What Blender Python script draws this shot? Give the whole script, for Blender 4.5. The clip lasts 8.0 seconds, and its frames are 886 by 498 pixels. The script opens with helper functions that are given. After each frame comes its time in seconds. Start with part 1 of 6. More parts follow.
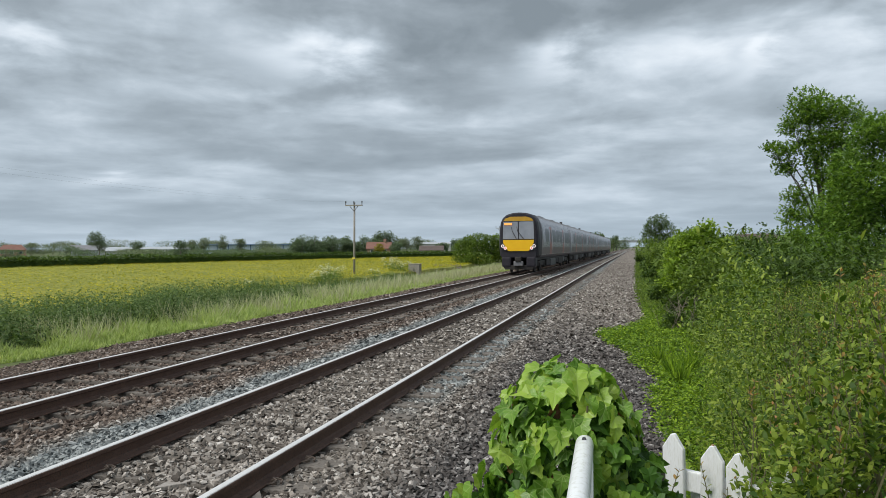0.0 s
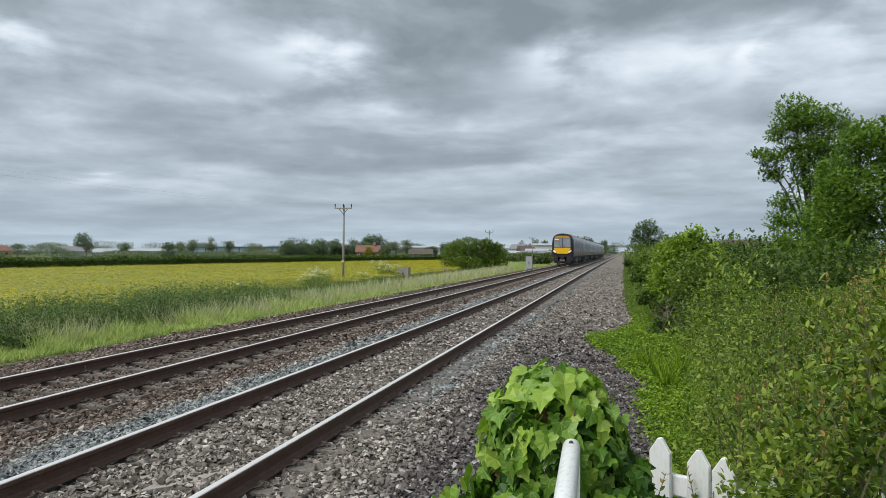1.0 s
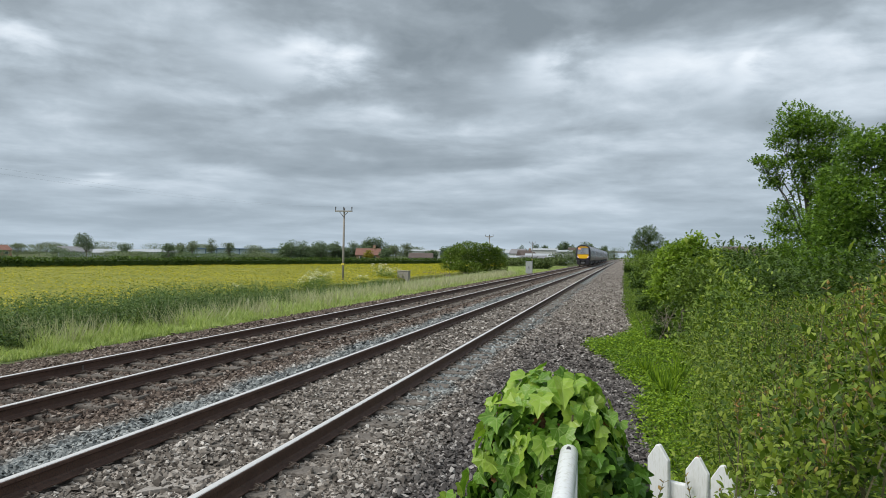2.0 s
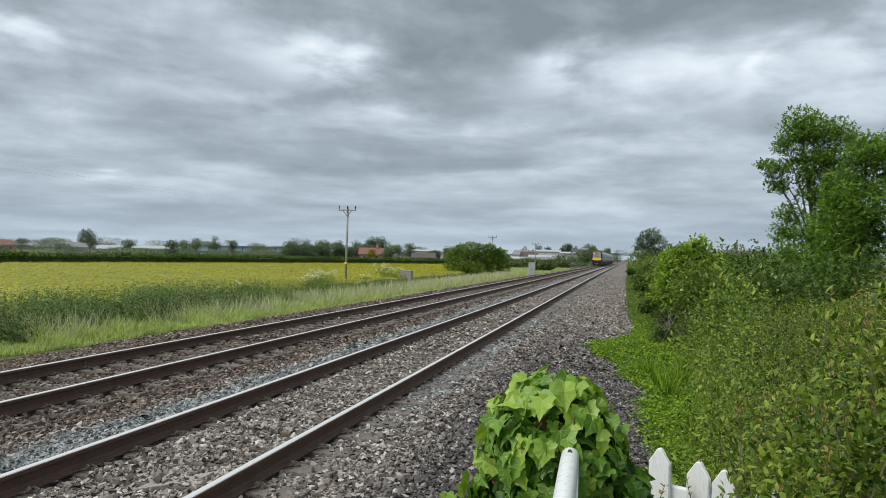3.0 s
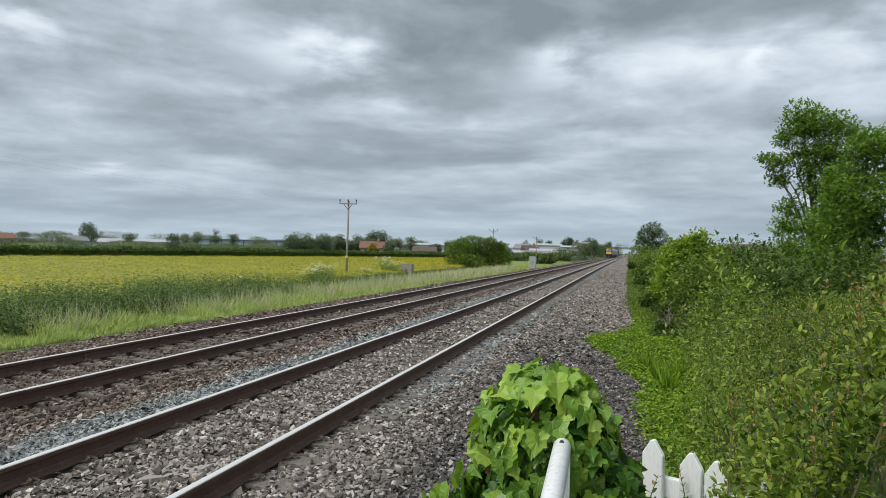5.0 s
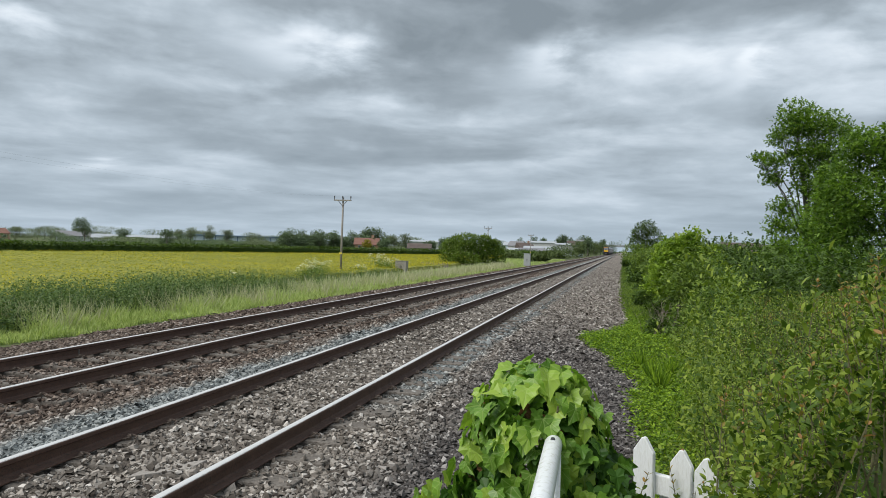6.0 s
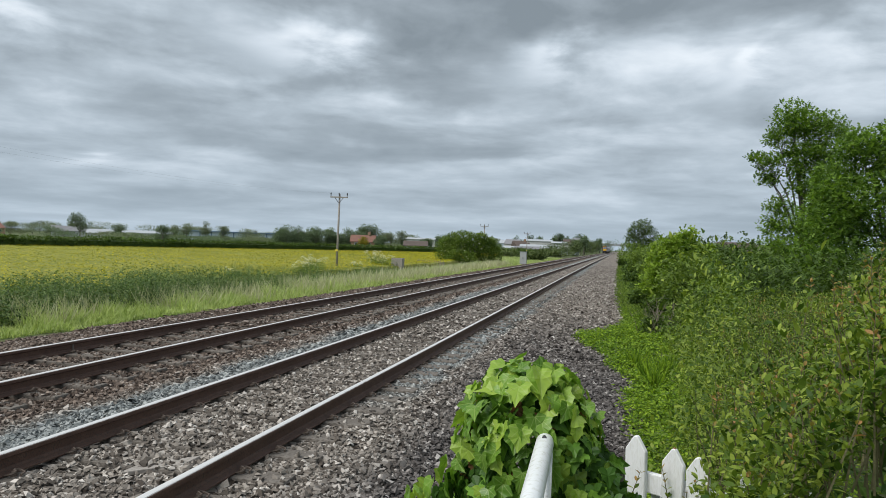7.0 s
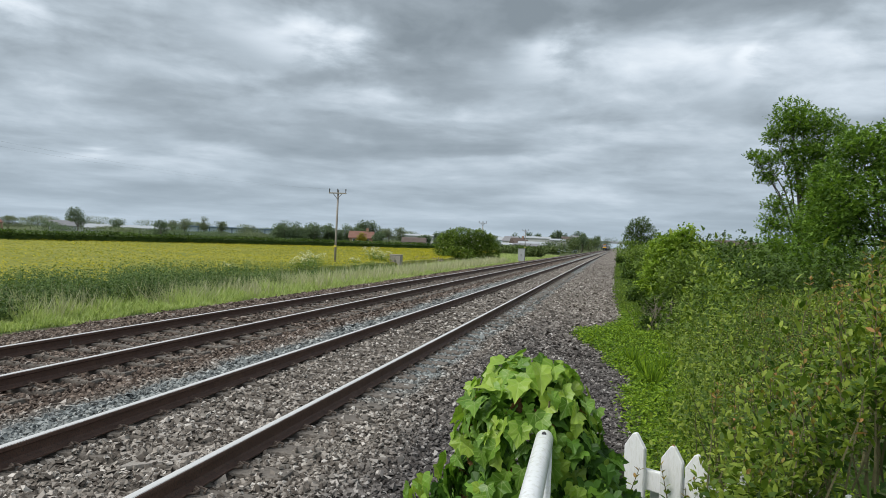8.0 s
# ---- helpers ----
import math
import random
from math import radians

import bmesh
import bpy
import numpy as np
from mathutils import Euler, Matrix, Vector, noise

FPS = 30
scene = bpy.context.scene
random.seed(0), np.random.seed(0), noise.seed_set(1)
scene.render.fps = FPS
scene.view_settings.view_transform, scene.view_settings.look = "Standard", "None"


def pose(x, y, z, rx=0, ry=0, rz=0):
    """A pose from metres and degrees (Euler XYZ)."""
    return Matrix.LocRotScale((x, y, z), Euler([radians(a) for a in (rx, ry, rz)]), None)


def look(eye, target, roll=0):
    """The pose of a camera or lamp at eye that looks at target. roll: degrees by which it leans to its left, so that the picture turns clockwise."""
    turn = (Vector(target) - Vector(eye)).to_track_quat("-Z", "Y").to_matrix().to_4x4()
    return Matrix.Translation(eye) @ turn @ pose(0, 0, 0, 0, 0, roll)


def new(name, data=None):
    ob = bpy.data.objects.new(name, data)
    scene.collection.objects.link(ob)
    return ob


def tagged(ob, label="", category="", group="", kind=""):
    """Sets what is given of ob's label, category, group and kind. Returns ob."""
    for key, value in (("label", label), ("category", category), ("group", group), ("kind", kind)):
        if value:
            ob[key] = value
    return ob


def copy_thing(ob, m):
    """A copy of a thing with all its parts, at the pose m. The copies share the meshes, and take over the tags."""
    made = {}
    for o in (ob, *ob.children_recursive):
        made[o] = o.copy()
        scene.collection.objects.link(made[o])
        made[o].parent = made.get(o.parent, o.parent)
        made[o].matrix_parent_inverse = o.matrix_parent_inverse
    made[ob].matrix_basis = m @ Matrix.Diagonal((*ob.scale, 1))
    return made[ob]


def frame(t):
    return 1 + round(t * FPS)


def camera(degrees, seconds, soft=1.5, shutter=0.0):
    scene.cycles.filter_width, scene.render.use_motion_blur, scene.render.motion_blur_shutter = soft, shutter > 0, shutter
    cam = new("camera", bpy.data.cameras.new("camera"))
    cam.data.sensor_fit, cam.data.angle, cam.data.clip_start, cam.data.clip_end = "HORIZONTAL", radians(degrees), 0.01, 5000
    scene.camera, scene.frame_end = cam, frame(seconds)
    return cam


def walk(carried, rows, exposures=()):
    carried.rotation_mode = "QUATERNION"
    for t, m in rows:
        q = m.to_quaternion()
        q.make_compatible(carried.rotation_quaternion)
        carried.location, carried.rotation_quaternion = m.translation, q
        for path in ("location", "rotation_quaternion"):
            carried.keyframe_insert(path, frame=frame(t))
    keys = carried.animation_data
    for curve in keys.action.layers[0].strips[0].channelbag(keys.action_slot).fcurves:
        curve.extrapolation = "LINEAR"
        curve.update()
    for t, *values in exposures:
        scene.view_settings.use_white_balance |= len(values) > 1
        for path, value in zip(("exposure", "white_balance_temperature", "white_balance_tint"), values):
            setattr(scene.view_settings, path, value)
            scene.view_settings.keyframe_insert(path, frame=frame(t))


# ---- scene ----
cam = camera(62.0, 8.0, soft=0.7)

PATH = [
    (0, (0.017, -0.609, 1.643), (-0.478, 1.329, 1.641), -0.4),
    (0.5, (0.019, -0.594, 1.637), (-0.456, 1.348, 1.638), -0.2),
    (1, (0.019, -0.606, 1.640), (-0.448, 1.339, 1.648), -0.0),
    (1.5, (0.020, -0.594, 1.636), (-0.445, 1.351, 1.651), 0.2),
    (3, (0.018, -0.587, 1.639), (-0.457, 1.355, 1.658), 1.3),
    (3.5, (0.027, -0.609, 1.638), (-0.451, 1.333, 1.653), 1.3),
    (4, (0.029, -0.606, 1.639), (-0.450, 1.336, 1.649), 1.4),
    (4.5, (0.036, -0.590, 1.634), (-0.445, 1.351, 1.640), 1.3),
    (6, (0.048, -0.606, 1.639), (-0.415, 1.340, 1.633), 1.6),
    (6.5, (0.054, -0.605, 1.637), (-0.403, 1.342, 1.628), 1.7),
    (7, (0.056, -0.599, 1.638), (-0.397, 1.349, 1.626), 2.0),
    (7.5, (0.053, -0.595, 1.637), (-0.397, 1.353, 1.621), 2.2),
    (8, (0.049, -0.594, 1.635), (-0.399, 1.355, 1.614), 2.3),
]
walk(cam, [(t, look(e, g, r)) for t, e, g, r in PATH])

# ---- world, sun ----
def tree_of(idblock):
    idblock.use_nodes = True
    nt = idblock.node_tree
    nt.nodes.clear()
    return nt


def nd(nt, kind, **sets):
    n = nt.nodes.new(kind)
    for k, v in sets.items():
        n.inputs[k].default_value = v
    return n


def math_node(nt, op, a, b=None, clamp=False):
    n = nt.nodes.new("ShaderNodeMath")
    n.operation, n.use_clamp = op, clamp
    for i, v in enumerate((a, b)):
        if v is None:
            continue
        if isinstance(v, (int, float)):
            n.inputs[i].default_value = v
        else:
            nt.links.new(v, n.inputs[i])
    return n.outputs[0]


def ramp(nt, fac, stops):
    n = nt.nodes.new("ShaderNodeValToRGB")
    cr = n.color_ramp
    while len(cr.elements) < len(stops):
        cr.elements.new(0.5)
    for e, (p, c) in zip(cr.elements, stops):
        e.position, e.color = p, (*c, 1)
    nt.links.new(fac, n.inputs[0])
    return n.outputs[0]


def mixc(nt, fac, a, b, mode="MIX"):
    n = nt.nodes.new("ShaderNodeMix")
    n.data_type, n.blend_type = "RGBA", mode
    for sock, v in ((n.inputs[0], fac), (n.inputs[6], a), (n.inputs[7], b)):
        if isinstance(v, (int, float)):
            sock.default_value = v
        elif isinstance(v, tuple):
            sock.default_value = (*v, 1)
        else:
            nt.links.new(v, sock)
    return n.outputs[2]


SUN_ELEV, SUN_AZ = radians(54), radians(228)
world = bpy.data.worlds.new("overcast_sky")
scene.world = world
wt = tree_of(world)
sky = wt.nodes.new("ShaderNodeTexSky")
sky.sky_type, sky.sun_disc = "NISHITA", False
sky.sun_elevation, sky.sun_rotation = SUN_ELEV, SUN_AZ
tc = wt.nodes.new("ShaderNodeTexCoord")
sep = wt.nodes.new("ShaderNodeSeparateXYZ")
wt.links.new(tc.outputs["Generated"], sep.inputs[0])
up = math_node(wt, "MAXIMUM", sep.outputs[2], 0.0)
# clouds lie in flat rows that crowd together towards the horizon: heading across, the logarithm of the height up
heading = math_node(wt, "ARCTAN2", sep.outputs[0], sep.outputs[1])
rise = math_node(wt, "LOGARITHM", math_node(wt, "ADD", up, 0.09), math.e)
comb = wt.nodes.new("ShaderNodeCombineXYZ")
wt.links.new(heading, comb.inputs[0])
wt.links.new(rise, comb.inputs[1])


def cloud_layer(scale, detail, rough, offset, distort=0.3, squash=(1, 1, 1)):
    mp = wt.nodes.new("ShaderNodeMapping")
    mp.inputs["Location"].default_value = offset
    mp.inputs["Rotation"].default_value = (0, 0, radians(3))
    mp.inputs["Scale"].default_value = squash
    wt.links.new(comb.outputs[0], mp.inputs[0])
    n = nd(wt, "ShaderNodeTexNoise", Scale=scale, Detail=detail, Roughness=rough, Distortion=distort)
    wt.links.new(mp.outputs[0], n.inputs["Vector"])
    return n.outputs["Fac"]


broad = cloud_layer(1.5, 3, 0.5, (2.1, 0.7, 0), 0.2, (1.0, 1.2, 1))
rows_ = cloud_layer(3.6, 5, 0.5, (7.4, 2.2, 3.0), 0.2, (1.0, 1.15, 1))
curl = cloud_layer(8.5, 6, 0.55, (1.4, 5.2, 1.0), 0.25, (1.0, 0.75, 1))
warp_a = math_node(wt, "ADD", heading, math_node(wt, "MULTIPLY", math_node(wt, "SUBTRACT", curl, 0.5), 0.22))
warp_e = math_node(wt, "ADD", up, math_node(wt, "MULTIPLY", math_node(wt, "SUBTRACT", rows_, 0.5), 0.16))
cover = math_node(wt, "ADD", math_node(wt, "ADD", math_node(wt, "MULTIPLY", broad, 0.30), math_node(wt, "MULTIPLY", rows_, 0.42)), math_node(wt, "ADD", math_node(wt, "MULTIPLY", curl, 0.26), 0.018))


def mass(cover_in, head, height, wide, tall, amount):
    """A heavier (or, below nought, thinner) place in the cloud sheet."""
    a = math_node(wt, "POWER", math_node(wt, "ABSOLUTE", math_node(wt, "DIVIDE", math_node(wt, "SUBTRACT", warp_a, head), wide)), 2.0)
    e = math_node(wt, "POWER", math_node(wt, "ABSOLUTE", math_node(wt, "DIVIDE", math_node(wt, "SUBTRACT", warp_e, height), tall)), 2.0)
    g = math_node(wt, "EXPONENT", math_node(wt, "MULTIPLY", math_node(wt, "ADD", a, e), -1.0))
    return math_node(wt, "ADD", cover_in, math_node(wt, "MULTIPLY", g, amount * 0.8))


for head, height, wide, tall, amount in ((-0.24, 0.25, 0.14, 0.08, 0.09), (0.0, 0.33, 0.20, 0.05, 0.09), (-0.73, 0.26, 0.15, 0.04, 0.07), (-0.45, 0.31, 0.12, 0.03, 0.04), (0.25, 0.34, 0.14, 0.04, 0.05),
                                         (-0.11, 0.25, 0.055, 0.035, -0.16), (0.08, 0.25, 0.07, 0.035, -0.05), (0.25, 0.25, 0.07, 0.04, -0.09), (0.17, 0.235, 0.035, 0.03, -0.15), (-0.43, 0.24, 0.07, 0.022, -0.14),
                                         (-0.82, 0.23, 0.09, 0.03, -0.10), (-0.58, 0.20, 0.10, 0.016, -0.07), (-0.35, 0.17, 0.15, 0.012, -0.04), (-0.70, 0.085, 0.04, 0.007, -0.08), (-0.17, 0.11, 0.12, 0.01, -0.04), (0.02, 0.17, 0.16, 0.02, 0.03)):
    cover = mass(cover, head, height, wide, tall, amount)
cloud = ramp(wt, cover, [(0.35, (0.74, 0.80, 0.86)), (0.425, (0.56, 0.63, 0.70)), (0.49, (0.40, 0.465, 0.525)),
                         (0.555, (0.285, 0.335, 0.38)), (0.64, (0.20, 0.24, 0.275))])
blue = mixc(wt, 1.0, sky.outputs[0], (0.10, 0.10, 0.10), "MULTIPLY")
gap = math_node(wt, "MULTIPLY", math_node(wt, "SUBTRACT", 0.335, cover), 9.0, True)
heaven = mixc(wt, math_node(wt, "MULTIPLY", gap, 0.7), cloud, blue)
haze = math_node(wt, "POWER", math_node(wt, "SUBTRACT", 1.0, up, True), 9.0)
heaven = mixc(wt, math_node(wt, "MULTIPLY", haze, 0.66), heaven, (0.375, 0.465, 0.55))
bg = wt.nodes.new("ShaderNodeBackground")
bg.inputs[1].default_value = 1.19
wt.links.new(heaven, bg.inputs[0])
wout = wt.nodes.new("ShaderNodeOutputWorld")
wt.links.new(bg.outputs[0], wout.inputs[0])

sun_data = bpy.data.lights.new("sun", "SUN")
sun_data.energy, sun_data.angle, sun_data.color = 3.2, radians(40), (1.0, 0.97, 0.92)
sun = new("sun", sun_data)
sun.matrix_world = look((60 * math.sin(SUN_AZ) * math.cos(SUN_ELEV), 60 * math.cos(SUN_AZ) * math.cos(SUN_ELEV), 60 * math.sin(SUN_ELEV)), (0, 0, 0))
scene.view_settings.exposure = 0.0


# ---- materials ----
def surface(name, c1, c2, scale=4.0, rough=0.8, metal=0.0, bump=0.3, fine=60.0, c3=None, island=0.0, spread=0.35,
            spec=0.4, stretch=(1, 1, 1)):
    """Two colours mixed by coarse noise, a third by fine noise; relief from both."""
    m = bpy.data.materials.new(name)
    nt = tree_of(m)
    tcn = nt.nodes.new("ShaderNodeTexCoord")
    mp = nt.nodes.new("ShaderNodeMapping")
    mp.inputs["Scale"].default_value = stretch
    nt.links.new(tcn.outputs["Object"], mp.inputs[0])
    n1 = nd(nt, "ShaderNodeTexNoise", Scale=scale, Detail=5, Roughness=0.6)
    n2 = nd(nt, "ShaderNodeTexNoise", Scale=fine, Detail=3, Roughness=0.6)
    for n in (n1, n2):
        nt.links.new(mp.outputs[0], n.inputs["Vector"])
    f = ramp(nt, n1.outputs[0], [(0.5 - spread / 2, (0, 0, 0)), (0.5 + spread / 2, (1, 1, 1))])
    col = mixc(nt, f, c1, c2)
    if c3:
        f2 = ramp(nt, n2.outputs[0], [(0.5, (0, 0, 0)), (0.68, (1, 1, 1))])
        col = mixc(nt, f2, col, c3)
    if island:
        g = nt.nodes.new("ShaderNodeNewGeometry")
        v = math_node(nt, "ADD", math_node(nt, "MULTIPLY", g.outputs["Random Per Island"], 2 * island), 1 - island)
        cv = nt.nodes.new("ShaderNodeCombineColor")
        for i in range(3):
            nt.links.new(v, cv.inputs[i])
        col = mixc(nt, 1.0, col, cv.outputs[0], "MULTIPLY")
    p = nd(nt, "ShaderNodeBsdfPrincipled", Roughness=rough, Metallic=metal)
    p.inputs["Specular IOR Level"].default_value = spec
    nt.links.new(col, p.inputs["Base Color"])
    rr = math_node(nt, "ADD", math_node(nt, "MULTIPLY", n2.outputs[0], 0.2), rough - 0.1)
    nt.links.new(rr, p.inputs["Roughness"])
    if bump:
        b = nd(nt, "ShaderNodeBump", Strength=bump, Distance=0.02)
        nt.links.new(math_node(nt, "ADD", n1.outputs[0], n2.outputs[0]), b.inputs["Height"])
        nt.links.new(b.outputs[0], p.inputs["Normal"])
    o = nt.nodes.new("ShaderNodeOutputMaterial")
    nt.links.new(p.outputs[0], o.inputs[0])
    return m


def foliage(name, dark, mid, light, through_light=0.3, rough=0.5, patch=0.8, tip=None, per_object=False):
    """Leaves that differ one by one, in patches, and let some light through."""
    m = bpy.data.materials.new(name)
    nt = tree_of(m)
    if per_object:
        r = nt.nodes.new("ShaderNodeObjectInfo").outputs["Random"]
    else:
        r = nt.nodes.new("ShaderNodeNewGeometry").outputs["Random Per Island"]
    tcn = nt.nodes.new("ShaderNodeTexCoord")
    n = nd(nt, "ShaderNodeTexNoise", Scale=patch, Detail=3)
    nt.links.new(tcn.outputs["Object"], n.inputs["Vector"])
    f = math_node(nt, "ADD", math_node(nt, "MULTIPLY", r, 0.6), math_node(nt, "MULTIPLY", n.outputs[0], 0.4))
    stops = [(0.2, dark), (0.5, mid), (0.76, light)]
    if tip:
        stops += [(0.81, tip)]
    col = ramp(nt, f, stops)
    p = nd(nt, "ShaderNodeBsdfPrincipled", Roughness=rough)
    p.inputs["Specular IOR Level"].default_value = 0.18
    nt.links.new(col, p.inputs["Base Color"])
    t = nt.nodes.new("ShaderNodeBsdfTranslucent")
    nt.links.new(mixc(nt, 1.0, col, (1.35, 1.4, 0.75), "MULTIPLY"), t.inputs[0])
    mx = nt.nodes.new("ShaderNodeMixShader")
    mx.inputs[0].default_value = through_light
    nt.links.new(p.outputs[0], mx.inputs[1])
    nt.links.new(t.outputs[0], mx.inputs[2])
    o = nt.nodes.new("ShaderNodeOutputMaterial")
    nt.links.new(mx.outputs[0], o.inputs[0])
    return m


def ivy_material():
    """Ivy: each leaf its own green, with pale veins that run out from the stalk to the lobes."""
    m = foliage("ivy_leaf", (0.10, 0.21, 0.026), (0.19, 0.34, 0.042), (0.34, 0.48, 0.07), 0.3, 0.36, 2.0, per_object=True)
    nt = m.node_tree
    sx = nt.nodes.new("ShaderNodeSeparateXYZ")
    nt.links.new(nt.nodes.new("ShaderNodeTexCoord").outputs["Object"], sx.inputs[0])
    ax = math_node(nt, "ABSOLUTE", sx.outputs[0])
    y = math_node(nt, "SUBTRACT", sx.outputs[1], 0.06)
    lines = [ax]
    for c, w in ((math.cos(radians(38)), math.sin(radians(38))), (math.cos(radians(88)), math.sin(radians(88)))):
        lines.append(math_node(nt, "ABSOLUTE", math_node(nt, "SUBTRACT", math_node(nt, "MULTIPLY", ax, c), math_node(nt, "MULTIPLY", y, w) if w < 0.9 else math_node(nt, "MULTIPLY", y, 1.0))))
    near = math_node(nt, "MINIMUM", math_node(nt, "MINIMUM", lines[0], lines[1]), lines[2])
    vein = math_node(nt, "SUBTRACT", 1.0, math_node(nt, "MULTIPLY", near, 38.0), True)
    p = next(n for n in nt.nodes if n.type == "BSDF_PRINCIPLED")
    old = p.inputs["Base Color"].links[0].from_socket
    nt.links.new(mixc(nt, math_node(nt, "MULTIPLY", vein, 0.55), old, (0.42, 0.52, 0.17)), p.inputs["Base Color"])
    p.inputs["Specular IOR Level"].default_value = 0.4
    return m


def stone_material(name, island=True):
    """Ballast: grey and brown stones, with a bluish newer band beside the near track and darker stones on the outer shoulder."""
    m = bpy.data.materials.new(name)
    nt = tree_of(m)
    g = nt.nodes.new("ShaderNodeNewGeometry")
    sx = nt.nodes.new("ShaderNodeSeparateXYZ")
    nt.links.new(g.outputs["Position"], sx.inputs[0])
    wob = nd(nt, "ShaderNodeTexNoise", Scale=0.9, Detail=4)
    nt.links.new(g.outputs["Position"], wob.inputs["Vector"])
    x = math_node(nt, "ADD", sx.outputs[0], math_node(nt, "MULTIPLY", math_node(nt, "SUBTRACT", wob.outputs[0], 0.5), 0.9))
    if island:
        r = g.outputs["Random Per Island"]
    else:
        vor = nd(nt, "ShaderNodeTexVoronoi", Scale=17.0)
        nt.links.new(g.outputs["Position"], vor.inputs["Vector"])
        sc = nt.nodes.new("ShaderNodeSeparateColor")
        nt.links.new(vor.outputs["Color"], sc.inputs[0])
        r = sc.outputs[0]
    grey = ramp(nt, r, [(0.0, (0.075, 0.062, 0.052)), (0.25, (0.165, 0.143, 0.122)), (0.6, (0.30, 0.27, 0.238)), (0.85, (0.44, 0.40, 0.358)), (1.0, (0.70, 0.66, 0.61))])
    brown = ramp(nt, r, [(0.0, (0.05, 0.036, 0.029)), (0.5, (0.152, 0.114, 0.091)), (0.85, (0.265, 0.21, 0.172)), (1.0, (0.42, 0.37, 0.33))])
    bluish = ramp(nt, r, [(0.0, (0.10, 0.112, 0.114)), (0.5, (0.24, 0.262, 0.262)), (1.0, (0.46, 0.48, 0.47))])
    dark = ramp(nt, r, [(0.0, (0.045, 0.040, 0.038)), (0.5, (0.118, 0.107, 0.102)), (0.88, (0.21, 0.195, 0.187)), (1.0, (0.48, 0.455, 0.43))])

    def band(lo, hi, soft):
        a = math_node(nt, "MULTIPLY", math_node(nt, "SUBTRACT", x, lo - soft), 1 / (2 * soft), True)
        b = math_node(nt, "MULTIPLY", math_node(nt, "SUBTRACT", hi + soft, x), 1 / (2 * soft), True)
        return math_node(nt, "MULTIPLY", a, b)
    col = mixc(nt, band(-14, -5.35, 0.12), grey, brown)
    col = mixc(nt, band(-5.15, -4.45, 0.1), col, bluish)
    far_on = math_node(nt, "MULTIPLY", math_node(nt, "SUBTRACT", sx.outputs[1], 6.5), 0.4, True)
    col = mixc(nt, math_node(nt, "MULTIPLY", band(-2.72, -2.18, 0.1), far_on), col, bluish)
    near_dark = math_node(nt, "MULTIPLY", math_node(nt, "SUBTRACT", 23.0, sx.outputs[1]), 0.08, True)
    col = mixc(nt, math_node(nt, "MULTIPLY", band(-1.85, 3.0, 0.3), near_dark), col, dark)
    n2 = nd(nt, "ShaderNodeTexNoise", Scale=90.0, Detail=3)
    nt.links.new(g.outputs["Position"], n2.inputs["Vector"])
    col = mixc(nt, math_node(nt, "MULTIPLY", n2.outputs[0], 0.5), col, mixc(nt, 1.0, col, (0.5, 0.48, 0.46), "MULTIPLY"))
    if not island:
        # bed colour lowered to stand for the shade in gaps between stones
        col = mixc(nt, 1.0, col, (0.82, 0.79, 0.76), "MULTIPLY")
    p = nd(nt, "ShaderNodeBsdfPrincipled", Roughness=0.85)
    p.inputs["Specular IOR Level"].default_value = 0.3
    nt.links.new(col, p.inputs["Base Color"])
    b = nd(nt, "ShaderNodeBump", Strength=0.2 if island else 1.0, Distance=0.006 if island else 0.05)
    nt.links.new(n2.outputs[0] if island else vor.outputs["Distance"], b.inputs["Height"])
    nt.links.new(b.outputs[0], p.inputs["Normal"])
    o = nt.nodes.new("ShaderNodeOutputMaterial")
    nt.links.new(p.outputs[0], o.inputs[0])
    return m


M = {}
M["soil"] = surface("meadow_soil", (0.06, 0.085, 0.025), (0.10, 0.13, 0.035), 0.35, 0.95, 0, 0.5, 9.0, (0.08, 0.07, 0.04))
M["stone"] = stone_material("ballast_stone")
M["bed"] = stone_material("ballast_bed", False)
M["rust"] = surface("rail_rust", (0.088, 0.047, 0.034), (0.125, 0.070, 0.050), 6, 0.75, 0.0, 0.25, 80, (0.05, 0.038, 0.032))
M["railtop"] = surface("rail_running_steel", (0.80, 0.78, 0.75), (0.72, 0.71, 0.69), 3, 0.4, 0.4, 0.02, 40, stretch=(30, 0.2, 1))
M["concrete"] = surface("sleeper_concrete", (0.12, 0.105, 0.09), (0.18, 0.16, 0.14), 3, 0.9, 0, 0.4, 45, (0.08, 0.068, 0.058))
M["clip"] = surface("rusty_spring_clip", (0.10, 0.075, 0.06), (0.15, 0.12, 0.10), 20, 0.7, 0.3, 0.2, 90)
M["white"] = surface("white_gloss_paint", (0.72, 0.74, 0.75), (0.80, 0.82, 0.83), 5, 0.35, 0, 0.06, 70, (0.62, 0.63, 0.60), spread=0.6)
M["picket"] = surface("white_weathered_paint", (0.74, 0.75, 0.75), (0.82, 0.84, 0.85), 6, 0.55, 0, 0.12, 60, (0.70, 0.71, 0.69), stretch=(3, 3, 0.6))
M["rusttip"] = surface("rust_stain", (0.25, 0.12, 0.06), (0.4, 0.25, 0.15), 40, 0.8, 0, 0.2, 90)
M["pole"] = surface("weathered_pole_wood", (0.27, 0.25, 0.23), (0.38, 0.355, 0.33), 5, 0.85, 0, 0.4, 40, (0.14, 0.12, 0.10), stretch=(4, 4, 0.3))
M["poleyellow"] = surface("yellow_plate", (0.7, 0.55, 0.08), (0.75, 0.6, 0.1), 5, 0.6)
